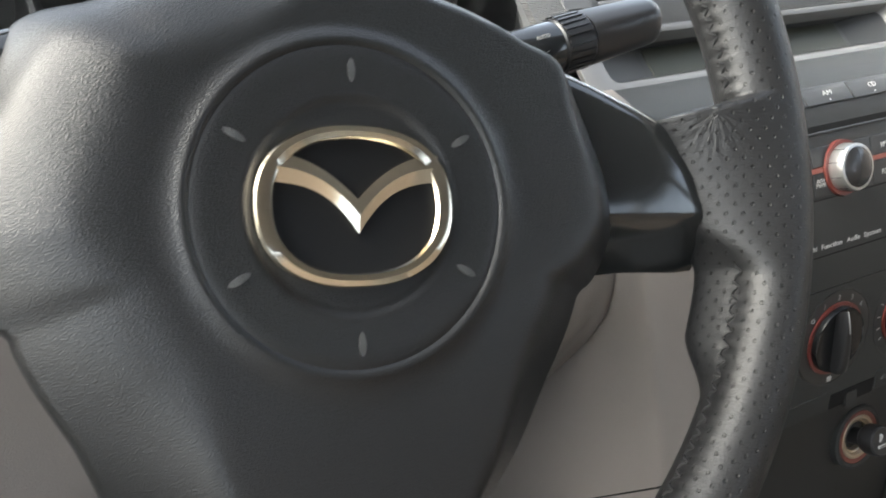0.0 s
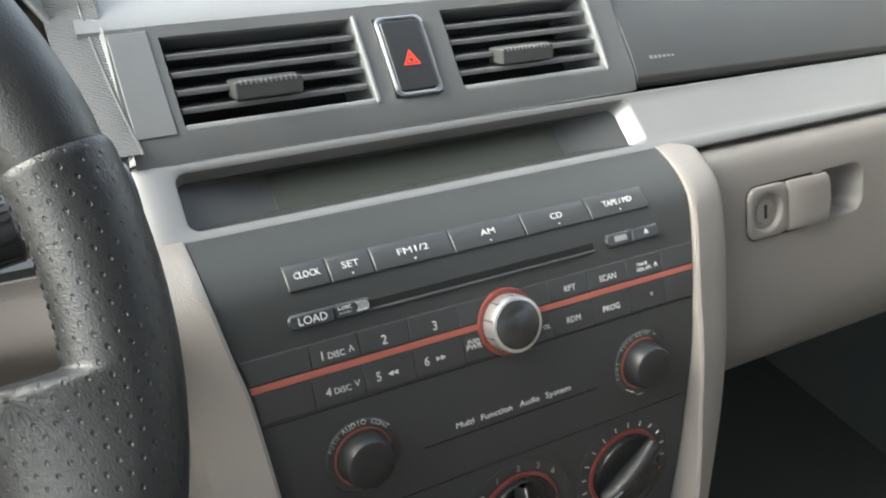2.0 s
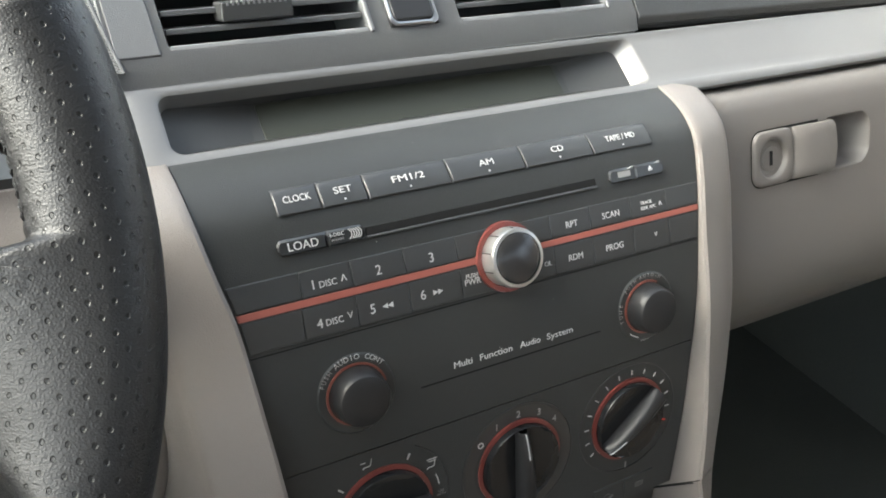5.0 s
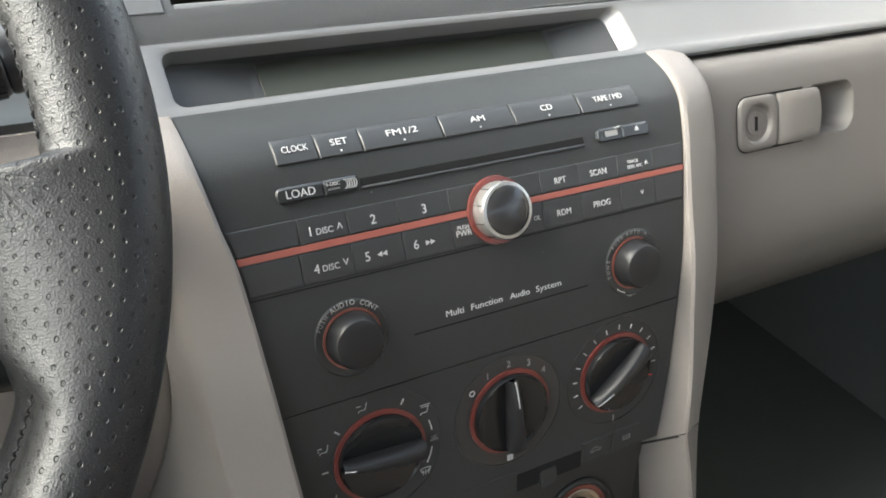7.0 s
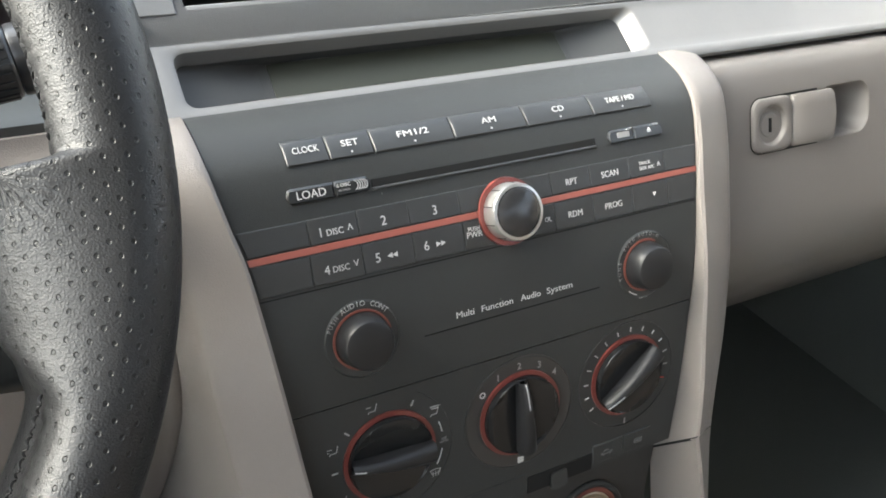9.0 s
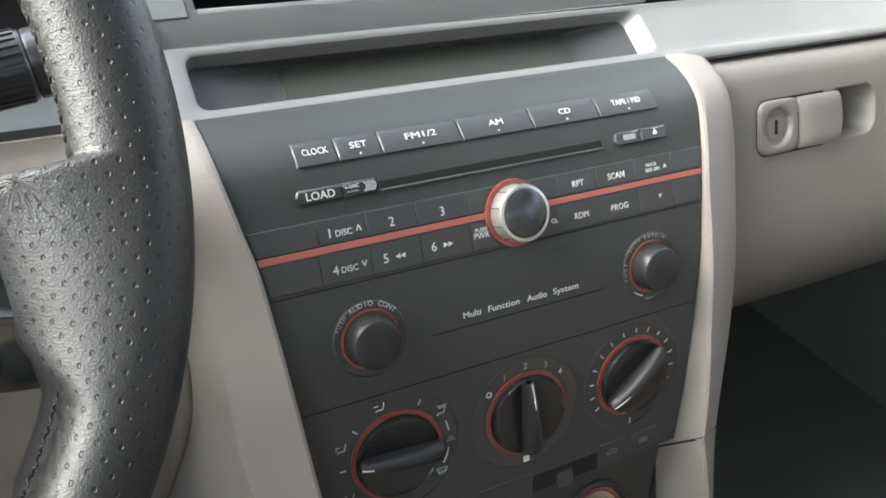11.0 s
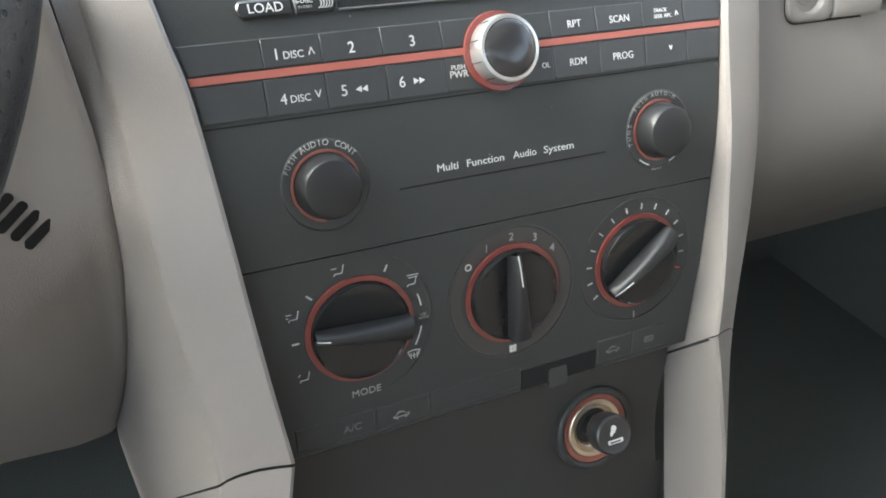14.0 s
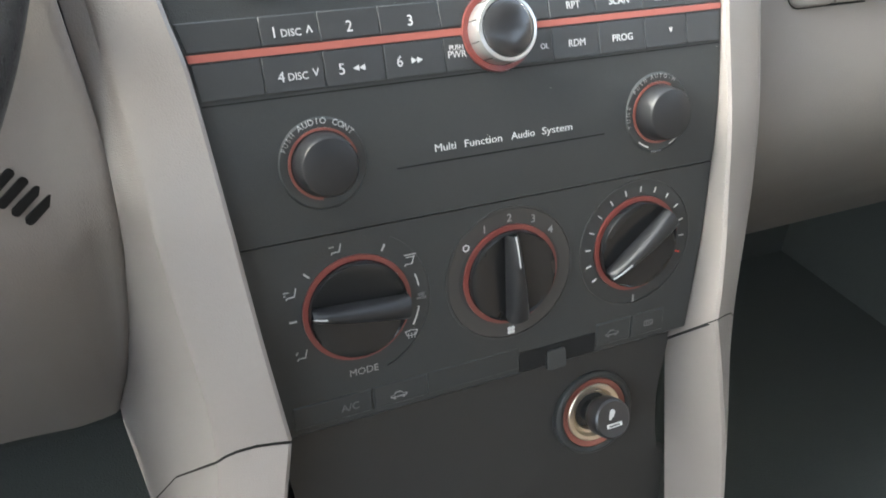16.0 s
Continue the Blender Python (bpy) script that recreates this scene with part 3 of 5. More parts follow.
arc_text("knob_print", "PUSH", 0.0026, radio, 0.0892, -0.048, 0.0172, 128, 34, DIM)
arc_text("knob_print", "AUTO-M", 0.0028, radio, 0.0892, -0.048, 0.0172, 80, 52, DIM)
arc_text("knob_print", "TUNE", 0.0028, radio, 0.0892, -0.048, 0.0172, 182, 40, DIM)
lettering("knob_print", "TEXT", 0.0029, radio, on_face(0.0880, -0.0682, 0.0008), MIDPRINT)

for a0, a1 in ((228, 250), (291, 314)):
    part("arrow_mark", arc_band(0.0178, 0.0184, a0, a1, -0.0001, 0.0003, 10), PRINT, radio, m=face_frame(0.0892, -0.048, 0.0006))

# ---- climate controls ----
climate = thing("climate_panel", "black heater panel with three large dials under the audio unit", "climate control", PANEL)
part("faceplate", face_slab(0, 0, -0.176, -0.0791, 24, 10, 0.02, 0.0, lambda v: -edge(v), edge_right), BLACK, climate)


def crest(x):
    """Height of a dial's grip along its length."""
    t = (x + 0.0232) / 0.0464
    return 0.0036 + 0.0040 * math.sin(math.pi * min(1.0, 0.06 + 0.94 * t) * 0.98) ** 0.55


def dial(u, v, turn, label, line=0.008):
    """A heater dial; turn: the angle at which its grip points."""
    disc = lathe([(0.0236, 0.002), (0.0236, -0.0038), (0.0232, -0.0048), (0.0224, -0.0052)] + [(r, -0.0054) for r in (0.020, 0.016, 0.012, 0.008, 0.004, 0.001)], 64)
    c, s = math.cos(radians(turn)), math.sin(radians(turn))
    for p in disc.verts:
        aside = abs(p.co.x * s - p.co.z * c) / 0.0236
        if p.co.y < -0.005:
            p.co.y += 0.0036 * (1 - aside) ** 1.3
    d = part("dial", disc, DIALFACE, climate, label, m=face_frame(u, v))
    part("light_ring", arc_band(0.0238, 0.0262, 0, 360, -0.0012, 0.001, 72), ORANGE, d, "dim orange ring")
    n = 24
    rows, line_rows = [], []
    for k in range(n + 1):
        x = -0.0232 + 0.0464 * k / n
        w = 0.0050 - 0.0032 * k / n
        h = crest(x)
        half = [(-0.0015, w + 0.0009), (-0.0046 - h * 0.45, w + 0.0005), (-h - 0.0027, w * 0.88), (-h - 0.0036, w * 0.68), (-h - 0.0041, w * 0.36)]
        rows.append([(x, y, z) for y, z in half] + [(x, -h - 0.0042, 0)] + [(x, y, -z) for y, z in reversed(half)])
        if x >= line:
            y = -h - 0.0042
            line_rows.append([(x, y + 0.0003, 0.00042), (x, y - 0.0002, 0.00026), (x, y - 0.0002, -0.00026), (x, y + 0.0003, -0.00042)])
    turned = pose(0, 0, 0, 0, -turn, 0)
    part("grip", grid(rows, True), GRIP, d, "raised finger grip, narrow at its pointer end", m=turned, smooth=38)
    part("pointer", grid(line_rows), PRINT, d, "white pointer line", m=turned)
    return d


def tick(parent, u, v, r, a, material=MIDPRINT, length=0.0034, wide=0.0008):
    part("tick", box(-length / 2, length / 2, -0.0001, 0.0003, -wide / 2, wide / 2), material, parent, m=face_frame(u, v, 0.0003) @ pose(0, 0, 0, 0, -a, 0) @ pose(r, 0, 0))


MODE, FAN, TEMP = (-0.077, -0.1165), (0.003, -0.1175), (0.0785, -0.1165)
dial(*MODE, 173, "black mode dial with a raised grip", 0.0172)
dial(*FAN, 94, "black fan dial with a raised grip", 0.006)
dial(*TEMP, 214.5, "black temperature dial with a raised grip", 0.010)
part("dial_well", arc_band(0.0346, 0.0356, 0, 360, -0.0005, 0.001, 72), BUTTON, climate, m=face_frame(*FAN))
part("dial_saucer", lathe([(0.0346, 0.0004), (0.0343, -0.0003), (0.0300, -0.00015), (0.0262, 0.0002)], 72, False), SAUCER, climate, "slightly brownish saucer", m=face_frame(*FAN))
part("dial_well", arc_band(0.0346, 0.0353, 0, 360, -0.0004, 0.001, 72), BUTTON, climate, m=face_frame(*TEMP))
for a in (180, 137, 62):
    tick(climate, *MODE, 0.0305, a)
for ch, a in (("1", 118), ("2", 91), ("3", 65), ("4", 41)):
    lettering("dial_print", ch, 0.0058, climate, on_face(*FAN, 0.0004) @ pose(0.0301 * math.cos(radians(a)), 0.0301 * math.sin(radians(a)) - 0.002, 0), DIM)
part("zero_mark", arc_band(0.0012, 0.0018, 0, 360, -0.0001, 0.0003, 20), PRINT, climate, m=face_frame(*FAN, 0.0003) @ pose(0.0305 * math.cos(radians(142)), 0, 0.0305 * math.sin(radians(142))))
for k in range(4):
    a = radians(45 + 90 * k)
    part("fan_mark", lathe([(0.0011, 0.0002), (0.0011, -0.0001)], 12), PRINT, climate, m=face_frame(*FAN, 0.0004) @ pose(0.0014 * math.cos(a), 0, -0.0312 + 0.0014 * math.sin(a)))
for k in range(14):
    tick(climate, *TEMP, 0.0300, 212 - 232 * k / 13, MIDPRINT if k < 13 else REDPRINT, 0.003, 0.0007)
tick(climate, *TEMP, 0.0320, 270, DIM, 0.0040, 0.0010)
lettering("dial_print", "MODE", 0.0052, climate, on_face(-0.0765, -0.1515, 0.0004), DIM)


def air_icon(u, v, arrows):
    """A small seated outline with arrows, built of bars."""
    for x0, z0, x1, z1 in [(-0.0025, -0.0016, 0.0008, -0.0016), (0.0008, -0.0016, 0.0018, 0.0022), (-0.0025, -0.0016, -0.0030, -0.0026)] + arrows:
        ln, a = math.hypot(x1 - x0, z1 - z0), math.degrees(math.atan2(z1 - z0, x1 - x0))
        part("icon_bar", box(0, ln, -0.0001, 0.0002, -0.0002, 0.0002), MIDPRINT, climate, m=face_frame(u, v, 0.0004) @ pose(x0, 0, z0, 0, -a, 0))


def around(c, r, a):
    return c[0] + r * math.cos(radians(a)), c[1] + r * math.sin(radians(a))


air_icon(*around(MODE, 0.0315, 103), [(-0.004, 0.001, -0.0015, 0.001)])
air_icon(*around(MODE, 0.0325, 155), [(-0.004, 0.001, -0.0015, 0.001), (-0.004, -0.0005, -0.003, -0.0005)])
air_icon(*around(MODE, 0.0325, 212), [(-0.0035, 0.0005, -0.0025, 0.0018)])
air_icon(*around(MODE, 0.0325, 33), [(-0.003, 0.0030, 0.003, 0.0030), (-0.0022, 0.0018, 0.0022, 0.0018)])
part("arc_mark", arc_band(0.0306, 0.0312, 8, 20, -0.0001, 0.0003, 8), PRINT, climate, m=face_frame(*MODE, 0.0003))
part("arc_mark", arc_band(0.0306, 0.0312, -30, -12, -0.0001, 0.0003, 8), PRINT, climate, m=face_frame(*MODE, 0.0003))
part("well_edge", arc_band(0.0362, 0.0366, -70, 60, -0.0003, 0.0006, 30), BUTTON, climate, m=face_frame(*MODE, 0.0))
lettering("dial_print", "USE", 0.0020, climate, on_face(-0.0455, -0.1175, 0.0004), DIM)
lettering("dial_print", "WITH", 0.0020, climate, on_face(-0.0455, -0.1195, 0.0004), DIM)
for c in (around(MODE, 0.0325, -38),):
    shape = [(-0.0034, 0.0016), (0.0, 0.0022), (0.0034, 0.0016), (0.0024, -0.0010), (-0.0024, -0.0010)]
    part("defrost_mark", grid([[(x * k, y, z * k) for x, z in shape] for k, y in ((1.0, 0.0002), (1.0, -0.0001), (0.82, -0.0001), (0.82, 0.0002))], True), MIDPRINT, climate, m=face_frame(*c, 0.0004))
    for k in (-1, 0, 1):
        part("defrost_mark", box(k * 0.0016 - 0.0002, k * 0.0016 + 0.0002, -0.0002, 0.0001, -0.0024, 0.0006), MIDPRINT, climate, m=face_frame(*c, 0.0005))


def car_icon(u, v, material):
    body = [(-0.0042, -0.0008), (0.0042, -0.0008), (0.0044, 0.0006), (0.0024, 0.0009), (0.0010, 0.0024), (-0.0016, 0.0024), (-0.0028, 0.0007), (-0.0044, 0.0003)]
    shrunk = [(x * 0.84, 0.0006 + (z - 0.0006) * 0.62) for x, z in body]
    part("car_mark", grid([[(x, y, z) for x, z in pts] for pts, y in ((body, 0.0002), (body, -0.0001), (shrunk, -0.0001), (shrunk, 0.0002))], True), material, climate, m=face_frame(u, v, 0.0016))
    for x in (-0.0024, 0.0024):
        part("car_mark", lathe([(0.0007, 0.0002), (0.0007, -0.0001)], 12), material, climate, m=face_frame(u + x, v - 0.0010, 0.0017))


for u0, u1 in ((-0.113, -0.073), (-0.073, -0.044), (-0.044, 0.0085), (0.0555, 0.0785), (0.0785, 0.1010)):
    part("push_key", key(u0, u1, -0.1735, -0.1605 if u0 < 0 else -0.1590, 0.0004 if u0 == -0.044 else 0.0008, 0.0003, 0.0003 if u0 == -0.044 else 0.0006), BLACK, climate)
lettering("key_print", "A/C", 0.0056, climate, on_face(-0.0850, -0.1690, 0.0015), FAINT)
car_icon(-0.0600, -0.1680, DIM)
car_icon(0.0655, -0.1665, FAINT)
part("defrost_mark", grid([[(x, y, z) for x, z in rounded(-0.003 + i, 0.003 - i, -0.0018 + i, 0.0018 - i, 0.0006)] for i, y in ((0.0, 0.0002), (0.0, -0.0001), (0.0005, -0.0001), (0.0005, 0.0002))], True), FAINT, climate, m=face_frame(0.0898, -0.1660, 0.0016))
for k in (-1, 0, 1):
    part("defrost_mark", box(k * 0.0013 - 0.0002, k * 0.0013 + 0.0002, -0.0001, 0.0002, -0.0009, 0.0010), FAINT, climate, m=face_frame(0.0898, -0.1660, 0.0016))
# The recess round the latch is not cut; its shade is a black slab.
part("latch_shade", face_slab(0.0085, 0.0552, -0.1758, -0.1640, 3, 3, 0.012, 0.0004), DEEP, climate, "flat black slab standing for the shaded recess round the latch")
part("latch", prism(rounded(0.0245, 0.0360, -0.1785, -0.1672, 0.0018), 0.0036, 0.014), BLACK, climate)
part("under_lip", grid([[(u, face(-0.176) + d, -0.176 - 0.002 * (d > 0.001)) for u in steps(-edge(-0.176), edge(-0.176), 8)] for d in (0.0, 0.003, 0.024)], back=(0, 0, 0.003)), BLACK, climate)

# ---- lower cover with the lighter ----
ash = thing("ashtray_cover", "dark brown-black plastic cover below the heater panel", "ashtray cover", PANEL)


def low(v):
    return 0.0245 + (-0.215 - v) * 0.11


rows = []
for v in steps(-0.268, -0.1775, 10):
    rows.append([(u, low(v) + 0.00002 * (u * 1000 / 30) ** 2, v) for u in steps(-edge(v) - 0.004, edge(v) + 0.004, 10)])
part("cover", grid(rows, back=(0, 0.004, 0)), LOWCOVER, ash)
rows = []
for v in steps(-0.47, -0.2705, 6):
    rows.append([(u, low(v) + 0.004, v) for u in steps(-0.125, 0.125, 8)])
part("lower_cover", grid(rows, back=(0, 0.004, 0)), LOWCOVER, ash)
lighter = thing("cigarette_lighter", "black push-in lighter in a brass-ringed socket, half pulled out", "cigarette lighter", PANEL @ pose(0.0645, low(-0.2232), -0.2232, -1, 0, 0))
part("socket_bezel", lathe([(0.0262, 0.006), (0.0259, -0.0045), (0.0250, -0.0054), (0.0236, -0.0057), (0.0218, -0.0049), (0.0214, -0.0015)], 56, False), BLACK, lighter)
part("light_ring", lathe([(0.0214, -0.0015), (0.0213, -0.0047), (0.0200, -0.0047), (0.0180, -0.0039), (0.0178, -0.0015)], 56, False), DIMRING, lighter, "dim orange ring")
part("socket", lathe([(0.0178, -0.0015), (0.0178, -0.0043), (0.0172, -0.0048), (0.0150, -0.0046), (0.0144, -0.0037), (0.0140, -0.0019), (0.0134, -0.0013), (0.0126, -0.0016), (0.0121, -0.0025), (0.0116, -0.0021), (0.0112, -0.0005), (0.0110, 0.0265)], 56, False), BRASS, lighter, "warm metal socket ring")
part("socket_floor", lathe([(0.0111, 0.022), (0.001, 0.023)], 32), DEEP, lighter)
knob = part("lighter_knob", lathe([(0.0068, 0.022), (0.0068, -0.009), (0.0088, -0.0105), (0.0108, -0.0125), (0.0117, -0.0150), (0.0118, -0.0222), (0.0114, -0.0240), (0.0103, -0.0248), (0.0098, -0.0246), (0.002, -0.0248)], 48), KNOB, lighter, "black knob with a white symbol", m=pose(0, 0, 0, -11, 0, -1))
part("symbol", box(-0.0048, 0.0048, -0.0003, 0.0002, -0.0011, 0.0011), PRINT, knob, m=pose(0, -0.0249, -0.0034))
part("symbol", box(-0.0038, 0.0032, -0.0003, 0.0002, -0.0004, 0.0004), KNOB, knob, m=pose(0, -0.0252, -0.0034))
for x, z, r in ((-0.0022, 0.0008, 0.0007), (-0.0017, 0.0018, 0.0010), (-0.0008, 0.0028, 0.0014), (-0.0002, 0.0042, 0.0017)):
    part("symbol", lathe([(r, 0.0002), (r, -0.0003)], 14), PRINT, knob, m=pose(x, -0.0249, z))

# ---- light grey trim on both sides of the stack ----
def pillar(side):
    """side: -1 for the driver's side, 1 for the passenger's."""
    def section(v, lower):
        e = lerp(v, (-0.36, -0.27, -0.207, -0.166), (0.150, 0.139, 0.1262, 0.1182)) if lower else edge(v) if side < 0 else edge_right(v)
        yi = face(v) - lerp(v, (-0.35, -0.16, -0.08, 0.0, 0.066), (0.034, 0.022, 0.012, 0.004, 0.003))
        eo = lerp(v, (-0.36, -0.27, -0.165, -0.088, -0.035, 0.0, 0.066), (0.178, 0.163, 0.149, 0.156, 0.160, 0.163, 0.1685))
        yo = yi + lerp(v, (-0.16, 0.0, 0.066), (0.017, 0.010, 0.007))
        if side < 0:
            su = lerp(v, (-0.30, -0.228, -0.1855, -0.1543, -0.1281, -0.1003, -0.0766, -0.0454, 0.029, 0.066), (0.183, 0.1884, 0.179, 0.1752, 0.1728, 0.1712, 0.1698, 0.1697, 0.1755, 0.181))
            sy = lerp(v, (-0.30, -0.228, -0.1543, -0.1281, -0.1003, -0.0766, -0.0598, -0.0454, -0.0354, 0.029, 0.066), (0.223, 0.1958, 0.1137, 0.0845, 0.0536, 0.0311, 0.0183, 0.0119, 0.0109, 0.0135, 0.047))
        else:
            eo += lerp(v, (-0.15, -0.09, 0.066), (0.0, 0.0018, 0.0018))
            su, sy = eo + 0.007, yo + 0.045
        deep = 0.035 if lower else 0.014
        pts = [(lerp(v, (-0.36, -0.20, -0.165), (0.1225, 0.1225, 0.1205)) if lower else e + 0.0022, lerp(v, (-0.36, -0.20, -0.165), (0.030, 0.030, 0.020)) if lower else face(v) + deep), (e + 0.0004, yi + 0.004), (e + 0.0006, yi + 0.0014), (e + 0.0024, yi + 0.0002)]
        for t in (0.25, 0.5, 0.75):
            pts.append((e + (eo - e) * t, yi + (yo - 0.0012 - yi) * t ** 1.3))
        pts += [(eo - 0.0026, yo - 0.0016), (eo, yo), (eo + 0.0012, yo + 0.0030)]
        x0, y0 = pts[-1]
        for t in (0.35, 0.7, 1.0):
            pts.append((x0 + (su - x0) * t, y0 + (sy - y0) * t))
        pts.append((su, sy + 0.012))
        return [(side * x, y, v) for x, y in pts]
    words = "driver" if side < 0 else "passenger"
    t = thing("console_trim", "warm light grey grained plastic console side trim on the %s's side" % words, "console trim", PANEL, "console trims")
    slant = (0.023, 0.0025, 0.0009, 0.0, 0.0002, 0.0011, 0.0037, 0.0074, 0.0096, 0.0118, 0.052, 0.112, 0.165, 0.165)
    if side > 0:
        slant = (0.0250, 0.0027, 0.0011, 0.0003, 0.0007, 0.0023, 0.0050, 0.0090, 0.0107, 0.0130, 0.0227, 0.0325, 0.041, 0.049)

    def cut(v, lower, share):
        return [section(v - d * share, lower)[c] for c, d in enumerate(slant)]
    up = [cut(v, False, max(0.0, 1 - (v + 0.164) / 0.08)) for v in steps(-0.1640, 0.0655, 40)]
    top = [(x * 0.999, y + 0.012, z - 0.002) for x, y, z in up[-1]]
    part("upper_trim", grid(up + [top]), BEIGE, t, smooth=40)
    foot = -0.1648 if side > 0 else -0.1655
    down = [cut(v, True, max(0.0, 1 - (foot - v) / 0.2)) for v in steps(-0.47, foot, 24)]
    part("lower_trim", grid(down), BEIGE, t, smooth=40)
    part("joint_backing", grid([[(x * (0.985 if c > 8 else 1.004), y + 0.0030, z) for c, (x, y, z) in enumerate(cut(v, False, 1.0))] for v in (-0.168, -0.1620)]), DEEP, t)
    return t


pillar(-1)
pillar(1)

# ---- silver band with the display tray ----
TRIM = pose(0, 0.0535, 0.597, -57.6, 0, 0)
band = thing("dash_band", "satin silver dash band with an open display tray", "dash trim", TRIM)


def loop(x0, x1, z0, z1, r, n=6, lean=0.0):
    return [(x + lean * (z - z0), z) for x, z in rounded(x0, x1, z0, z1, r, n)]




def taper(pts):
    return [(x, z - (0.009 if x > 0.5 and z > 0.02 else 0.0)) for x, z in pts]


outer = taper(loop(-0.1585, 0.78, 0.0, 0.0486, 0.002))
inner = loop(-0.1405, 0.1386, 0.0092, 0.0418, 0.006)
rows = [[(x, 0.004, z) for x, z in outer], [(x, 0.0008, z) for x, z in outer]]
outer2 = taper(loop(-0.1575, 0.779, 0.001, 0.0476, 0.002))
inner2 = loop(-0.1425, 0.1405, 0.0078, 0.0432, 0.007)
inner3 = loop(-0.1395, 0.1320, 0.0102, 0.0408, 0.0055)
rows += [[(x, 0.0, z) for x, z in outer2], [(x, 0.0, z) for x, z in inner2], [(x, 0.0010, z) for x, z in inner], [(x, 0.010, z) for x, z in inner3]]
part("tray_frame", grid(rows, True), SILVER, band, smooth=45)
wall = loop(-0.1395, 0.1320, 0.0102, 0.0408, 0.0055)
part("tray_wall", grid([[(x, 0.0095, z) for x, z in wall], [(x, 0.0175, z) for x, z in loop(-0.0975, 0.0945, 0.0100, 0.0425, 0.004)]], True), TRAY, band)
part("tray_back", prism(loop(-0.0985, 0.0955, 0.0090, 0.0450, 0.006), 0.0175, 0.021), TRAY, band)
part("display", prism(loop(-0.092, 0.090, 0.0112, 0.0415, 0.002), 0.0166, 0.0185), SCREEN, band, "switched-off dark display glass", bevel=0.0005)

# ---- upper dash with the centre vents ----
UPPER = pose(0, 0.097, 0.6315, -41.7, 0, 0)
vents = thing("vent_panel", "dark grey centre vent panel between dash top and silver band", "dash panel", UPPER)
HOLES = ((-0.1305, -0.0285, 0.0075, 0.0540), (-0.0165, 0.0125, 0.0060, 0.0520), (0.0265, 0.1275, 0.0075, 0.0540))
xs = sorted({-0.1560, 0.1480, *[h[0] for h in HOLES], *[h[1] for h in HOLES]})
zs = [-0.010, -0.0005, 0.0060, 0.0075, 0.0520, 0.0540, 0.0600]
bm = bmesh.new()
vv = {}
for x in xs:
    for z in zs:
        lean = -0.05 * (max(z, 0) - 0.03) if abs(x) < 0.15 else 0.0
        vv[(x, z)] = bm.verts.new((x + lean, 0.003 * (z < -0.005), z))
for i in range(len(xs) - 1):
    for j in range(len(zs) - 1):
        cx, cz = (xs[i] + xs[i + 1]) / 2, (zs[j] + zs[j + 1]) / 2
        if not any(a < cx < b and c < cz < d for a, b, c, d in HOLES):
            bm.faces.new((vv[(xs[i], zs[j])], vv[(xs[i + 1], zs[j])], vv[(xs[i + 1], zs[j + 1])], vv[(xs[i], zs[j + 1])]))
bmesh.ops.solidify(bm, geom=bm.faces[:], thickness=0.006)
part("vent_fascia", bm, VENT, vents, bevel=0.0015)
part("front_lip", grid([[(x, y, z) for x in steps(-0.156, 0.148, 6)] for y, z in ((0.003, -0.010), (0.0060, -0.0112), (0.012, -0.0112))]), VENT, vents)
part("side_plate", prism([(-0.1535, 0.0035), (-0.1335, 0.0035), (-0.1365, 0.0575), (-0.1555, 0.0575)], -0.0009, 0.002), PLATE, vents, "flat grey end plate", bevel=0.0008)


def vent(x0, x1, label):
    v = thing("air_vent", label, "air vent", UPPER, "centre air vents")
    lean = lambda z: -0.05 * (z - 0.03)
    for a, b, c, d, y in ((x0, x1, 0.0044, 0.0082, -0.0002), (x0, x1, 0.0540, 0.0556, 0.0010)):
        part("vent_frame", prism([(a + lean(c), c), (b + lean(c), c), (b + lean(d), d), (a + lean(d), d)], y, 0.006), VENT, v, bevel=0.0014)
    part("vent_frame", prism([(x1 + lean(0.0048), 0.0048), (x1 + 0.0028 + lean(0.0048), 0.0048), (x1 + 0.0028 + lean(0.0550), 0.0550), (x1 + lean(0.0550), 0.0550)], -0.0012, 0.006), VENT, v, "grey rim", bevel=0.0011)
    for a in (x0 - 0.001, x1):
        part("vent_side", prism([(a + lean(0.0075), 0.0075), (a + 0.001 + lean(0.0075), 0.0075), (a + 0.001 + lean(0.054), 0.054), (a + lean(0.054), 0.054)], 0.003, 0.04), SLAT if a < x0 else VENT, v)
    part("duct", box(x0 - 0.004, x1 + 0.004, 0.042, 0.045, 0.004, 0.058), COVER, v, "dark duct")
    for z in (0.0072, 0.0545):
        part("duct_wall", box(x0 - 0.003, x1 + 0.003, 0.004, 0.042, z - 0.0005, z + 0.0005), SLAT, v)
    for n, z in enumerate((0.0155, 0.0248, 0.0342, 0.0436)):
        s = part("slat", prism([(x0 + lean(z) + 0.001, -0.0014), (x1 + lean(z) - 0.001, -0.0014), (x1 + lean(z) - 0.001, 0.0014), (x0 + lean(z) + 0.001, 0.0014)], -0.0005, 0.0200), SLAT, v, bevel=0.0006, m=pose(0, 0.002, z, 27, 0, 0))
        if n == 1:
            c = (x0 + x1) / 2 - 0.0055
            tab = part("tab", prism(loop(c - 0.0178, c + 0.0178, -0.0056, 0.0036, 0.0012), -0.0105, 0.006), COVER, s, "grey sliding tab", bevel=0.0012)
            for k in range(12):
                part("tab_rib", box(c - 0.0150 + 0.0026 * k, c - 0.0140 + 0.0026 * k, -0.0108, -0.0088, 0.0018, 0.0039), VENT, tab)
    return v


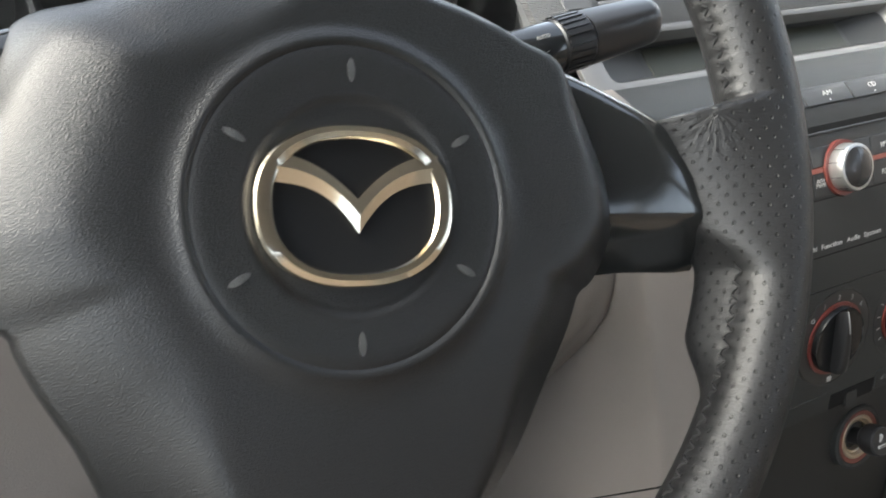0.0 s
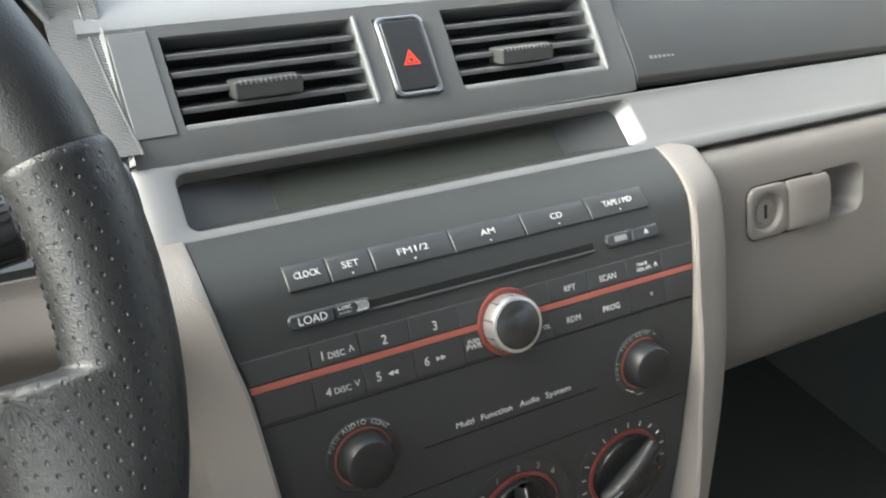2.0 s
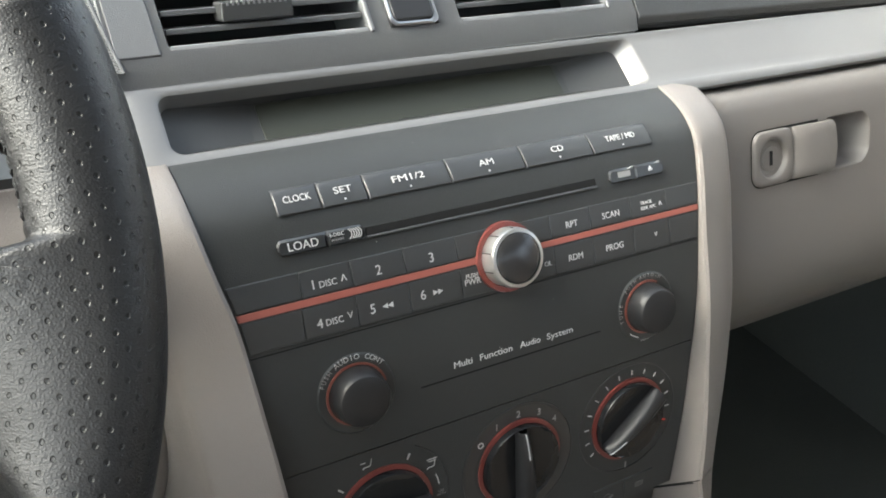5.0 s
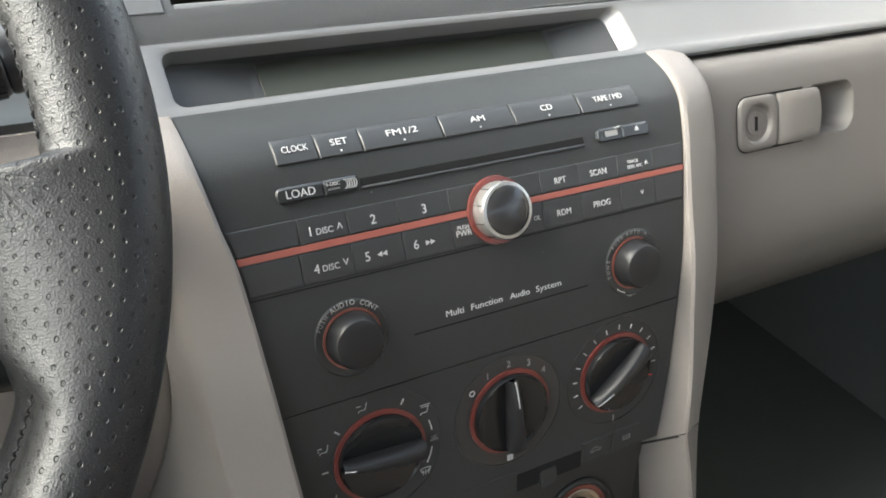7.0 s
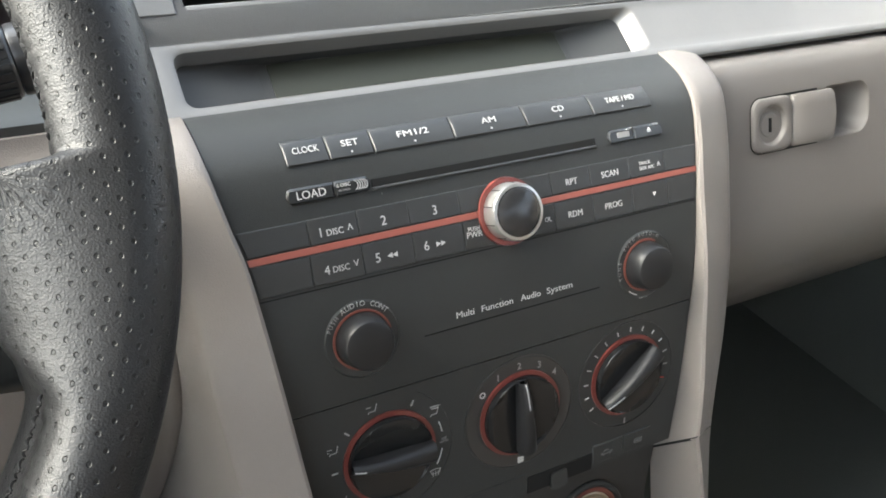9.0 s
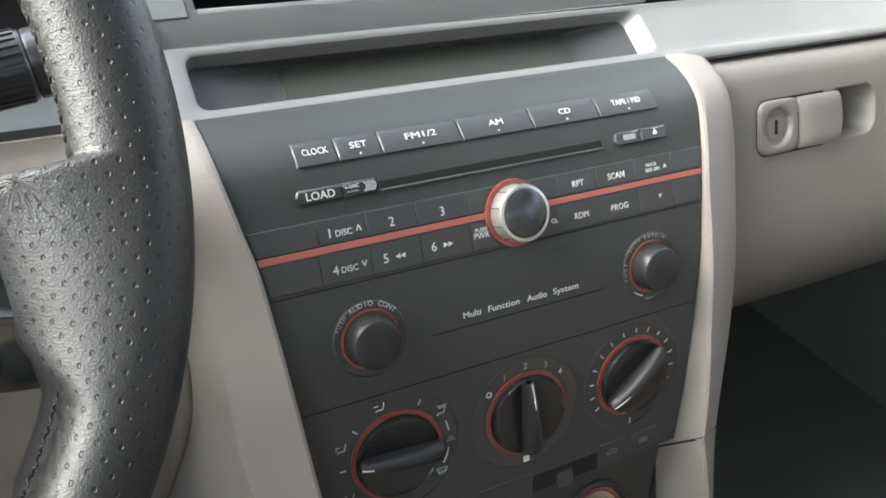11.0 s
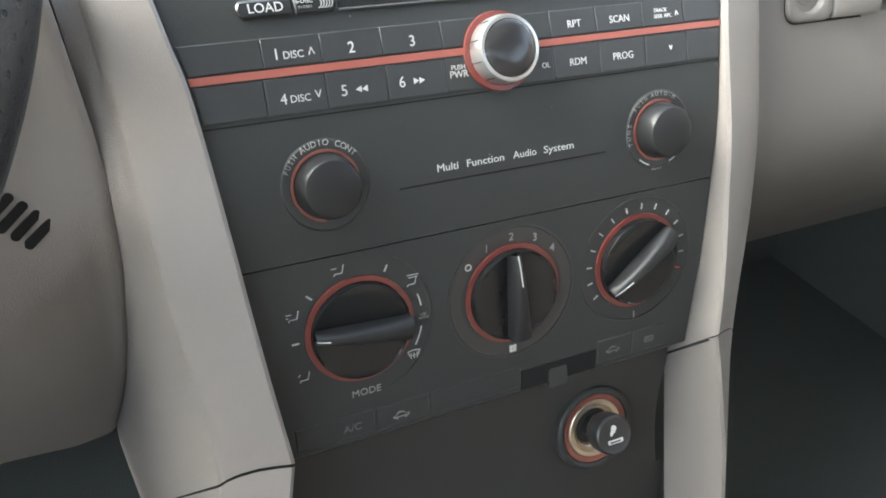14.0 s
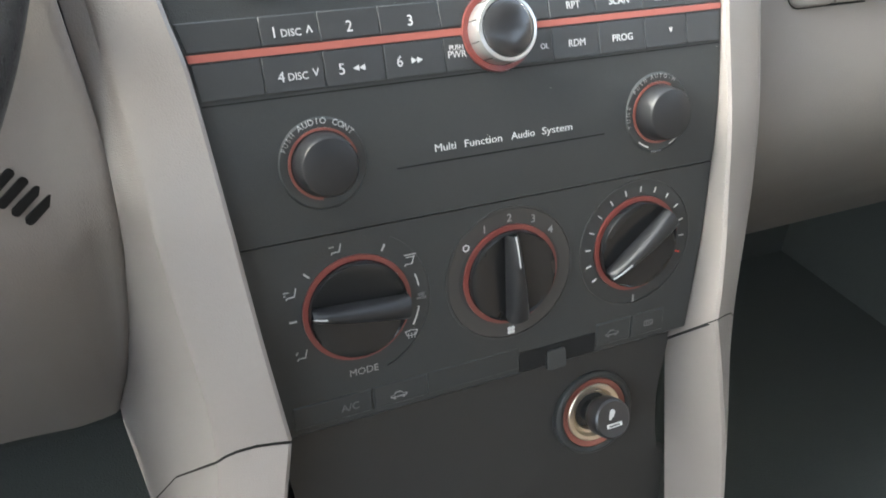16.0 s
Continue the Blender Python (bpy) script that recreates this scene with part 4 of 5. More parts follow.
vent(-0.1305, -0.0285, "dark slatted air vent with a sliding tab beside the hazard switch")
vent(0.0265, 0.1275, "dark slatted air vent with a sliding tab beside the airbag cover")
haz = thing("hazard_switch", "black hazard warning switch with a red triangle", "switch", UPPER)
part("bezel", grid([[(x - 0.05 * (z - 0.03), y, z) for x, z in loop(-0.0165 + i, 0.0125 - i, 0.0060 + i, 0.0520 - i, 0.004)] for i, y in ((0.0, 0.003), (0.0, -0.0020), (0.0008, -0.0026), (0.0020, -0.0022), (0.0024, 0.004))], True), SATIN, haz, "satin chrome surround", smooth=50)
button = part("button", prism([(x - 0.05 * (z - 0.03), z) for x, z in loop(-0.0140, 0.0100, 0.0085, 0.0495, 0.003)], -0.0030, 0.006), KNOB, haz, bevel=0.0012)
for i, j in ((0.0060, 0.0046), (0.0032, 0.0018)):
    for k in range(3):
        a, b = [(Vector((i * math.sin(radians(120 * q)), i * math.cos(radians(120 * q))))) for q in (k, k + 1)]
        c, d = [(Vector((j * math.sin(radians(120 * q)), j * math.cos(radians(120 * q))))) for q in (k, k + 1)]
        part("triangle", prism([(a.x, a.y), (b.x, b.y), (d.x, d.y), (c.x, c.y)], -0.0002, 0.0002), REDPRINT, button, "red warning triangle", m=pose(-0.0018, -0.0032, 0.0258))

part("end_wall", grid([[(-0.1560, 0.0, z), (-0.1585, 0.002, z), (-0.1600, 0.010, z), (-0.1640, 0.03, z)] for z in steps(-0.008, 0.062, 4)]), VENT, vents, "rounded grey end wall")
# airbag cover and dash top
cover = thing("airbag_cover", "dark grey vinyl passenger airbag cover above the silver band", "airbag cover")
prof = [(0.1045, 0.6230), (0.0965, 0.6255), (0.0965, 0.6310), (0.1050, 0.6430), (0.1180, 0.6560), (0.1330, 0.6690), (0.1520, 0.6800), (0.1800, 0.6880), (0.2200, 0.6930), (0.30, 0.697)]
part("cover_skin", grid([[(x - 0.10 * (z - 0.632) * (k == 0), y - drop * (0.0010 + 0.0078 * min(1.0, k / 5)), z - drop * (0.0018 + 0.0050 * min(1.0, k / 5))) for k, x in enumerate(steps(0.1510, 0.78, 8))] for (y, z), drop in zip(prof, (1, 1, 1, 0.7, 0.35, 0.1, 0, 0, 0, 0))], back=(0, 0.004, -0.004)), COVER, cover, bevel=0.0012, smooth=40)
part("edge_lip", tube([(0.1495 - 0.10 * (z - 0.632), y - 0.0012, z + 0.0004) for y, z in ((0.0975, 0.6290), (0.1050, 0.6416), (0.1180, 0.6555), (0.1330, 0.6690), (0.1520, 0.6800), (0.1800, 0.6880))], 0.0012, 8), VENT, vents, "rounded grey lip beside the airbag cover")
for k, (w, zz) in enumerate(((0.013, 0.0165), (0.020, 0.0100))):
    for j in range(int(w / 0.0033)):
        part("moulded_mark", box(0.1640 + 0.0036 * j, 0.1664 + 0.0036 * j, -0.0004, 0.0004, zz - 0.0016, zz + 0.0016), VENT, cover, "small moulded lettering too faint to read", m=pose(0, 0.0935, 0.6335, -41.7, 0, 0) @ pose(0, 0.0032, 0))
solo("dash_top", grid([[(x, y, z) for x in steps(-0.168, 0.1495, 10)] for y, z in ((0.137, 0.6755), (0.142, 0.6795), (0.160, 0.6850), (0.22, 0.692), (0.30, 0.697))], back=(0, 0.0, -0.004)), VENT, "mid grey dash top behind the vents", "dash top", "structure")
solo("dash_shelf", grid([[(x, y, z) for x in steps(-0.80, 0.80, 6)] for y, z in ((0.295, 0.6965), (0.45, 0.705), (0.72, 0.74))], back=(0, 0, -0.006)), COVER, "dark grey dash shelf below the windscreen", "dash top", "structure")

# ---- glovebox ----
GLOVE = pose(0.2212, 0.0277, 0.552, -20.8, 0, 0)
glove = thing("glovebox", "warm light grey closed glovebox door with a lock and pull handle", "glovebox", GLOVE)
zl = [-0.222, -0.230, -0.186, -0.162, -0.140, -0.122, -0.107, -0.091, -0.072, -0.05, -0.0165, 0.0185, 0.032, 0.0400, 0.0452, 0.0478]
yl = [0.245, 0.230, 0.150, 0.100, 0.060, 0.031, 0.0135, 0.0042, 0.0008, 0.0, 0.0, 0.0, 0.0006, 0.0032, 0.0085, 0.018]
xl = [-0.0470, -0.0452, -0.0420, -0.03, 0.0, 0.0480, 0.0985, 0.14, 0.25, 0.40, 0.55]
bm = bmesh.new()
vv = {}
for i, x in enumerate(xl):
    for j, z in enumerate(zl):
        extra = (0.016, 0.004, 0.0)[i] if i < 3 else 0.0
        vv[(i, j)] = bm.verts.new((x, yl[j] + extra, z))
for i in range(len(xl) - 1):
    for j in range(len(zl) - 1):
        if not (xl[i] == 0.0480 and zl[j] == -0.0165):
            bm.faces.new((vv[(i, j)], vv[(i + 1, j)], vv[(i + 1, j + 1)], vv[(i, j + 1)]))
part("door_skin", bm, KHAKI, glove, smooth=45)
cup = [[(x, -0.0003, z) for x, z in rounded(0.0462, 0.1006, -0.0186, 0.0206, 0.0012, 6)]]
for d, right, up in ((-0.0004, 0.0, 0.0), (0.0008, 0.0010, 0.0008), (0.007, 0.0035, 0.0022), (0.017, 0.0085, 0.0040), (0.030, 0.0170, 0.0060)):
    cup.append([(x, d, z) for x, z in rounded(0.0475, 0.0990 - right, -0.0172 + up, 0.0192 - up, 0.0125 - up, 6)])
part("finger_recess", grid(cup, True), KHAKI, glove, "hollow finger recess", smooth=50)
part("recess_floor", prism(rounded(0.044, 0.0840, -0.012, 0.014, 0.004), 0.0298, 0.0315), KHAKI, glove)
part("gap", grid([[(x, -0.0003, z) for x, z in rounded(-0.0164, 0.0578, -0.0184, 0.0189, 0.0086)], [(x, -0.0003, z) for x, z in rounded(-0.0148, 0.0566, -0.0168, 0.0173, 0.0072)]], True), DEEP, glove, "thin dark gap round lock and handle")
ring0 = dense(rounded(-0.0155, 0.0205, -0.0175, 0.0180, 0.0078), 0.0016)
cc = (0.0012, 0.0)
turn0 = [math.atan2(z - cc[1], x - cc[0]) for x, z in ring0]


def lock_ring(r, y):
    return [(cc[0] + r * math.cos(a), y, cc[1] + r * math.sin(a)) for a in turn0]


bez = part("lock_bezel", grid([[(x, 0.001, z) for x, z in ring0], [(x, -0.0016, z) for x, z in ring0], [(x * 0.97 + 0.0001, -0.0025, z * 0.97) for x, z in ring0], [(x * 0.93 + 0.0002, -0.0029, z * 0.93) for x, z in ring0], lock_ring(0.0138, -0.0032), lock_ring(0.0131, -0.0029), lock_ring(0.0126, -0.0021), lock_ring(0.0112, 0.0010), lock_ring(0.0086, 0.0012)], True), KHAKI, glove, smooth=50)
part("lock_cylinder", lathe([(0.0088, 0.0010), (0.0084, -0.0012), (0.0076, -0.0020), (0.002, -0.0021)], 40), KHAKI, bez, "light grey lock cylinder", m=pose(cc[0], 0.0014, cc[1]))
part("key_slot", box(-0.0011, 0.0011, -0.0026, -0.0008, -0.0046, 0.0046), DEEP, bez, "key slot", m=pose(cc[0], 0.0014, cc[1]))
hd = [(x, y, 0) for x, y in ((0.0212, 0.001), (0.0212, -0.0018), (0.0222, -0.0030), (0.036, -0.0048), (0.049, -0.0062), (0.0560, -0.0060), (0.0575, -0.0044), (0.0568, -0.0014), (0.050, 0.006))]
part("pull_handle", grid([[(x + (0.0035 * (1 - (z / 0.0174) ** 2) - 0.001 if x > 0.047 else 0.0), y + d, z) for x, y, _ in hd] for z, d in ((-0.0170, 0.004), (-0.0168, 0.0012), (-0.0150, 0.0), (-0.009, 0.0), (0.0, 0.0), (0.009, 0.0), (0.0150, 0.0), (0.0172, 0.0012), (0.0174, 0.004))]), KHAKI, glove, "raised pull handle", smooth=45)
# Solid black filler; the gap's shade is put in as colour.
solo("gap_shade", box(0.165, 0.78, 0.0640, 0.075, 0.55, 0.594), DEEP, "black filler standing for the shade between the silver band and the glovebox", "dash gap", "structure")

# ---- knee panel on the driver's side ----
def smooth01(t):
    t = max(0.0, min(1.0, t))
    return t * t * (3 - 2 * t)


def knee_crest(x):
    """Height at which the panel turns from leaning back to running under."""
    return lerp(x, (-0.40, -0.26, -0.2177, -0.204, -0.194, -0.1855, -0.1790, -0.17), (0.462, 0.464, 0.4705, 0.4775, 0.486, 0.497, 0.503, 0.504))


def knee_y(x, z):
    """Depth of the knee panel: swollen round the column, sloping away below."""
    s = z - knee_crest(x)
    y = lerp(x, (-0.30, -0.25, -0.205, -0.193, -0.1855, -0.17), (0.0105, 0.010, 0.0080, 0.0055, 0.0025, -0.0027))
    y += 0.10 * s if s > 0 else lerp(-s, (0.0, 0.0165, 0.0365, 0.066, 0.102, 0.30), (0.0, 0.0016, 0.0086, 0.0227, 0.0435, 0.158))
    return y + (0.0400 - y) * smooth01((z - 0.582) / 0.028)


def seam_x(z):
    return lerp(z, (0.2727, 0.3277, 0.3682, 0.402, 0.438, 0.4675, 0.505, 0.574, 0.61), (-0.1886, -0.1792, -0.1755, -0.1727, -0.1712, -0.1698, -0.1697, -0.1762, -0.182))


knee = thing("knee_panel", "warm light grey lower dash panel under the steering column", "dash panel")
rows = []
for t in steps(0, 1, 90):
    row = []
    z0 = 0.2727 + (0.6085 - 0.2727) * t
    s = seam_x(z0)
    for n, x in enumerate([s, s - 0.0012] + steps(s - 0.003, -0.32, 60) + steps(-0.33, -0.80, 24)):
        low_edge = 0.2727 + 0.0152 * smooth01((-0.188 - x) / 0.07)
        z = low_edge + (0.6085 - low_edge) * t
        row.append((x, knee_y(x, z) + (0.0022 if n < 2 else 0.0) * (2 - n) * 0.5, z))
    rows.append(row)
part("panel_skin", grid(rows, back=(0, 0.006, 0)), BEIGE, knee, smooth=45)
for k in range(4):
    x, z = -0.1983 - 0.0043 * k, 0.4917 + 0.0040 * k
    part("slot", prism(rounded(-0.0019, 0.0019, -0.0083, 0.0083, 0.0017, 4), -0.0012, 0.004), DEEP, knee, "dark sensor slot", m=pose(x, knee_y(x, z), z, 0, 0, 0) @ pose(0, 0, 0, 0, 47, 0))

# ---- instrument cluster ----
cl = thing("instrument_cluster", "dark instrument cluster with ringed dials and a glowing red lamp", "instrument cluster")


def hood(y, k):
    pts = [(-0.138, 0.585), (-0.150, 0.620), (-0.167, 0.662), (-0.195, 0.705), (-0.25, 0.742), (-0.31, 0.758), (-0.372, 0.762)]
    full = pts + [(-0.744 - x, z) for x, z in pts[-2::-1]]
    return [(-0.372 + (x + 0.372) * k, y, 0.66 + (z - 0.66) * k) for x, z in full]


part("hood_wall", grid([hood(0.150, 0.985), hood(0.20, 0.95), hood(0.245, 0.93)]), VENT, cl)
part("hood_edge", grid([hood(0.153, 0.985), hood(0.1475, 0.988), hood(0.1462, 1.0), hood(0.1490, 1.012), hood(0.156, 1.016)]), FABRICK, cl, "light grey hood edge", smooth=60)
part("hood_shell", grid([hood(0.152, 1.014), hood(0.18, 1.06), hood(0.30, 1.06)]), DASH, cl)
part("face", box(-0.62, -0.12, 0.244, 0.248, 0.54, 0.76), CLUSTER, cl)
for x, z, r in ((-0.372, 0.645, 0.062), (-0.2561, 0.632, 0.0567), (-0.488, 0.632, 0.0567)):
    d = part("dial_ring", lathe([(r - 0.006, 0.085), (r - 0.0012, 0.004), (r - 0.0010, 0.0), (r + 0.0010, 0.0005), (r + 0.0012, 0.085)], 72, False), CLUSTER, cl, m=pose(x, 0.150, z))
    part("ring_rim", lathe([(r - 0.0013, 0.0008), (r - 0.0010, -0.0006), (r + 0.0008, -0.0004), (r + 0.0014, 0.0016)], 72, False), FABRICK, d, "thin light grey rim")
    part("dial_face", lathe([(r - 0.002, 0.083), (0.001, 0.0835)], 48), CLUSTER, d)
part("lower_bezel", grid([[(x, y, z + dz) for x, dz in ((-0.55, -0.001), (-0.30, 0.0), (-0.1950, 0.0), (-0.1936, -0.0006), (-0.1932, -0.002))] for y, z in ((0.0440, 0.598), (0.0415, 0.606), (0.0420, 0.6125), (0.046, 0.6145), (0.10, 0.612), (0.16, 0.60))]), CLUSTER, cl, "dark grey lower edge of the cluster opening", smooth=50)
lens = part("lens", grid([[(x, y, z) for x in steps(-0.60, -0.155, 4)] for y, z in ((0.1485, 0.56), (0.1475, 0.66), (0.1465, 0.745))], back=(0, 0.0012, 0)), GLASS, cl, "clear plastic cover of the dials")
lens.visible_shadow = False
part("warning_lamp", prism(rounded(-0.0042, 0.0042, -0.0032, 0.0032, 0.0015), 0.0, 0.002), LAMP, cl, "glowing red warning lamp", m=pose(-0.281, 0.2275, 0.623))
part("warning_lamp", prism(rounded(-0.0022, 0.0022, -0.0022, 0.0022, 0.001), 0.0, 0.002), mat("dim_red_lamp", (0.9, 0.02, 0.015), 0.4, emit=0.4), cl, "dim red warning lamp", m=pose(-0.302, 0.2275, 0.652))
part("odometer", box(-0.026, 0.026, 0.0, 0.002, -0.011, 0.011), SCREEN, cl, m=pose(-0.296, 0.226, 0.588))

# ridged trim between cluster and vents
ridge = thing("dash_trim", "light grey dotted weave trim strip beside the instrument hood", "dash trim")
A, B = Vector((-0.1600, 0.0955, 0.6290)), Vector((-0.1755, 0.168, 0.7020))
side, out = Vector((0.0052, -0.001, 0.0005)), Vector((-0.1, -0.72, 0.60)).normalized()
rows, rim = [], []
for k in range(41):
    t = k / 40
    c = A.lerp(B, t) + Vector((-0.010 * t * (1 - t), 0, 0))
    w0, w1, reach = 2.5 - 1.5 * t, 1.45 + 0.35 * t, 0.1 + 1.4 * smooth01(2.2 * t - 0.1)
    rows.append([c - side * (w0 + 0.1) - out * 0.006, c - side * w0] + [c + side * (w1 * f - w0 * (1 - f)) + out * 0.0008 * math.sin(math.pi * f) for f in (0.2, 0.4, 0.6, 0.8)] + [c + side * w1, c + side * (w1 + reach) - out * 0.0010, c + side * (w1 + reach + 0.2) - out * 0.006])
    rim.append(c + side * (w1 + 0.15) - out * 0.0004)
bm = grid(rows)
uvl = bm.loops.layers.uv.new("UVMap")
bm.verts.index_update()
for f in bm.faces:
    for lp in f.loops:
        i, j = divmod(lp.vert.index, len(rows[0]))
        lp[uvl].uv = (i * 0.00265, (rows[i][j] - rows[i][0]).length)
part("strip", bm, WEAVE, ridge, smooth=40)
part("bead", tube(rim, 0.0009, 8), PLATE, ridge, "smooth grey edge bead")

# ---- steering column and stalk ----
WHEEL = Matrix(((0.98312, 0.0, 0.18296, -0.3717), (-0.09875, 0.84185, 0.53061, -0.0971), (-0.15403, -0.53972, 0.82764, 0.6515), (0, 0, 0, 1)))
COLUMN = pose(-0.3717, -0.0971, 0.6515, -32.7, 0, 0)
col = thing("steering_column", "black plastic steering column cover behind the wheel", "steering column", COLUMN)
rows = []
for y, w, h, up in ((0.060, 0.060, 0.044, 0.004), (0.064, 0.074, 0.052, 0.006), (0.10, 0.082, 0.056, 0.012), (0.15, 0.092, 0.060, 0.020), (0.21, 0.098, 0.066, 0.026)):
    ring = []
    for k in range(40):
        a = 2 * math.pi * k / 40
        c, s = math.cos(a), math.sin(a)
        ring.append((w * abs(c) ** 0.6 * (1 if c > 0 else -1), y, up + h * abs(s) ** 0.6 * (1 if s > 0 else -1)))
    rows.append(ring)
part("shroud", grid(rows, True), BLACK, col, smooth=50)
part("shroud_end", prism([(p[0], p[2]) for p in rows[0]], 0.059, 0.061), DEEP, col)


def stalk(base, tip, label):
    base, tip = Vector(base), Vector(tip)
    d = (tip - base)
    ln = d.length
    q = d.to_track_quat("Y", "Z").to_matrix().to_4x4()
    s = thing("column_stalk", label, "control stalk", Matrix.Translation(base) @ q)
    part("neck", lathe([(0.0050, -0.05), (0.0060, 0.001)], 24), DEEP, s)
    part("arm", lathe([(0.0100, -0.001), (0.0116, 0.0), (0.0122, 0.0012), (0.0124, ln * 0.35), (0.0121, ln * 0.37)], 40), GLOSS, s, smooth=40)
    ringp = part("ring", lathe([(0.0120, ln * 0.37), (0.0128, ln * 0.378), (0.0130, ln * 0.54), (0.0124, ln * 0.55)], 48), KNOB, s, "ribbed turning ring")
    for k in range(26):
        a = 2 * math.pi * k / 26
        part("rib", box(-0.0005, 0.0007, ln * 0.388, ln * 0.532, -0.0007, 0.0007), KNOB, ringp, m=pose(0.0130 * math.cos(a), 0, 0.0130 * math.sin(a), 0, -math.degrees(a), 0))

    def cap_ring(y, w, h):
        e = 2.6
        pts = []
        for k in range(48):
            a = 2 * math.pi * k / 48
            r = (abs(math.cos(a) / w) ** e + abs(math.sin(a) / h) ** e) ** (-1 / e)
            pts.append((r * math.cos(a), y, r * math.sin(a)))
        return pts
    rows = [cap_ring(ln * y, w, h) for y, w, h in ((0.55, 0.0100, 0.0100), (0.555, 0.0118, 0.0120), (0.57, 0.0122, 0.0124), (0.94, 0.0110, 0.0112), (0.975, 0.0107, 0.0108), (0.995, 0.0096, 0.0098), (1.0, 0.0080, 0.0082), (0.985, 0.0074, 0.0076))]
    cap = part("end_cap", grid(rows, True), KNOB, s, smooth=40)
    part("cap_end", prism([(x, z) for x, _, z in cap_ring(0, 0.0076, 0.0078)], ln * 0.984, ln * 0.990), DEEP, cap, "sunken dark end")
    return s


right_stalk = stalk((-0.2603, 0.0110, 0.6437), (-0.1675, 0.0149, 0.6552), "black control stalk with a ribbed turning ring and white symbols")
for word, along, turn, size in (("AUTO", 0.024, 40, 0.0027), ("O", 0.012, 40, 0.0028), ("-", 0.012, 66, 0.0036), ("-", 0.024, 72, 0.0036)):
    lettering("stalk_print", word, size, right_stalk, pose(0, along, 0, 0, turn, 0) @ pose(0, 0, 0.0124, 0, 0, 90), DIM)

# ---- steering wheel: x across, y away from the driver, z up in its plane ----
wheel = thing("steering_wheel", "black leather steering wheel with perforated grips and a chrome badge", "steering wheel", WHEEL)
RIM_R, RIM_Y = 0.1926, 0.0
_t, _s = 0.6297, -0.184
_n, _x, _z = Vector((0, -math.cos(_t), math.sin(_t))), Vector((1, 0, 0)), Vector((0, math.sin(_t), math.cos(_t)))
_c = Vector((-0.3717, -0.0971, 0.6515)) - _n * 0.0149 + _x * -0.0103 + _z * 0.024
_xa, _za = _x * math.cos(_s) + _z * math.sin(_s), _z * math.cos(_s) - _x * math.sin(_s)
RIM = WHEEL.inverted() @ Matrix(((_xa.x, -_n.x, _za.x, _c.x), (_xa.y, -_n.y, _za.y, _c.y), (_xa.z, -_n.z, _za.z, _c.z), (0, 0, 0, 1)))

_w = Vector((-0.1808, -0.044, 0.7065)) - _c
SEAM = math.degrees(math.atan2(_w.dot(_za), _w.dot(_xa)))


def rim_section(name, a0, a1, r, material, pitch=None, n=90, swell=0.0, label=""):
    bm = bmesh.new()
    uvl = bm.loops.layers.uv.new("UVMap")
    m = 48
    rings, arcs = [], []
    for i in range(n + 1):
        t = i / n
        a = radians(a0 + (a1 - a0) * t)
        tuck = 1 - 0.045 * (max(0, 1 - t * n / 1.5) + max(0, 1 - (1 - t) * n / 1.5))
        ring = []
        for j in range(m):
            b = 2 * math.pi * j / m - 1.05
            deg = math.degrees(a)
            inward = max(0.0, -math.cos(b))
            ext, sink, web = 0.0, 0.0, 0.0
            if swell:
                hump = smooth01((6.9 - deg) / 1.6) * smooth01((deg + 15.5) / 6)
                gather = 1.0 + 0.035 * math.sin(31 * b + 2.0 * math.sin(5 * b)) * smooth01((deg - 2.0) / 4)
                ext = hump * gather * lerp(deg, (-30, -17, -11, -5.7, 1.4, 8, 20), (0.008, 0.010, 0.0130, 0.0185, 0.0255, 0.0322, 0.033)) * inward**0.8
                sink = hump * inward
                ext -= 0.003 * smooth01((-10 - deg) / 8) * inward
                web = smooth01((deg + 31) / 8) * smooth01((-9 - deg) / 5) * max(0.0, math.cos(b - radians(238))) ** 4
                ext += 0.011 * web
            pucker = 1.0
            if swell and not -14 < deg < 7:
                off = math.degrees(b) - 176
                pucker += 0.020 * math.cos(a * RIM_R * 2 * math.pi / 0.0066) * math.exp(-((off / 15) ** 2)) - 0.05 * math.exp(-((off / 5) ** 2))
            rad = RIM_R + r * tuck * pucker * math.cos(b) - ext
            ring.append(bm.verts.new((rad * math.cos(a), RIM_Y - r * tuck * pucker * 0.97 * (1 - 0.12 * sink) * math.sin(b) + 0.0085 * sink**1.5 + 0.006 * web, rad * math.sin(a))))
        rings.append(ring)
        arc = [0.0]
        for j in range(m):
            arc.append(arc[-1] + (ring[(j + 1) % m].co - ring[j].co).length)
        arcs.append(arc)
    for i in range(n):
        for j in range(m):
            k = (j + 1) % m
            f = bm.faces.new((rings[i][j], rings[i][k], rings[i + 1][k], rings[i + 1][j]))
            if pitch:
                for lp, (ii, jj) in zip(f.loops, ((i, j), (i, j + 1), (i + 1, j + 1), (i + 1, j))):
                    ang = radians(a0 + (a1 - a0) * ii / n)
                    lp[uvl].uv = (arcs[ii][jj] / pitch[0], ang * (RIM_R - 0.006) / pitch[1])
    return part(name, bm, material, wheel, label, smooth=60, m=RIM)


rim_section("rim_top", SEAM, 180 - SEAM, 0.0157, LEATHER, n=60, label="smooth leather upper rim")
grip_r = rim_section("rim_grip", -58, SEAM - 0.1, 0.0165, PERF, (0.0062, 0.0076), 260, 0.006, "perforated leather grip")
rim_section("rim_grip", 180.1 - SEAM, 238, 0.0165, PERF, (0.0062, 0.0076), 60, 0.006, "perforated leather grip")
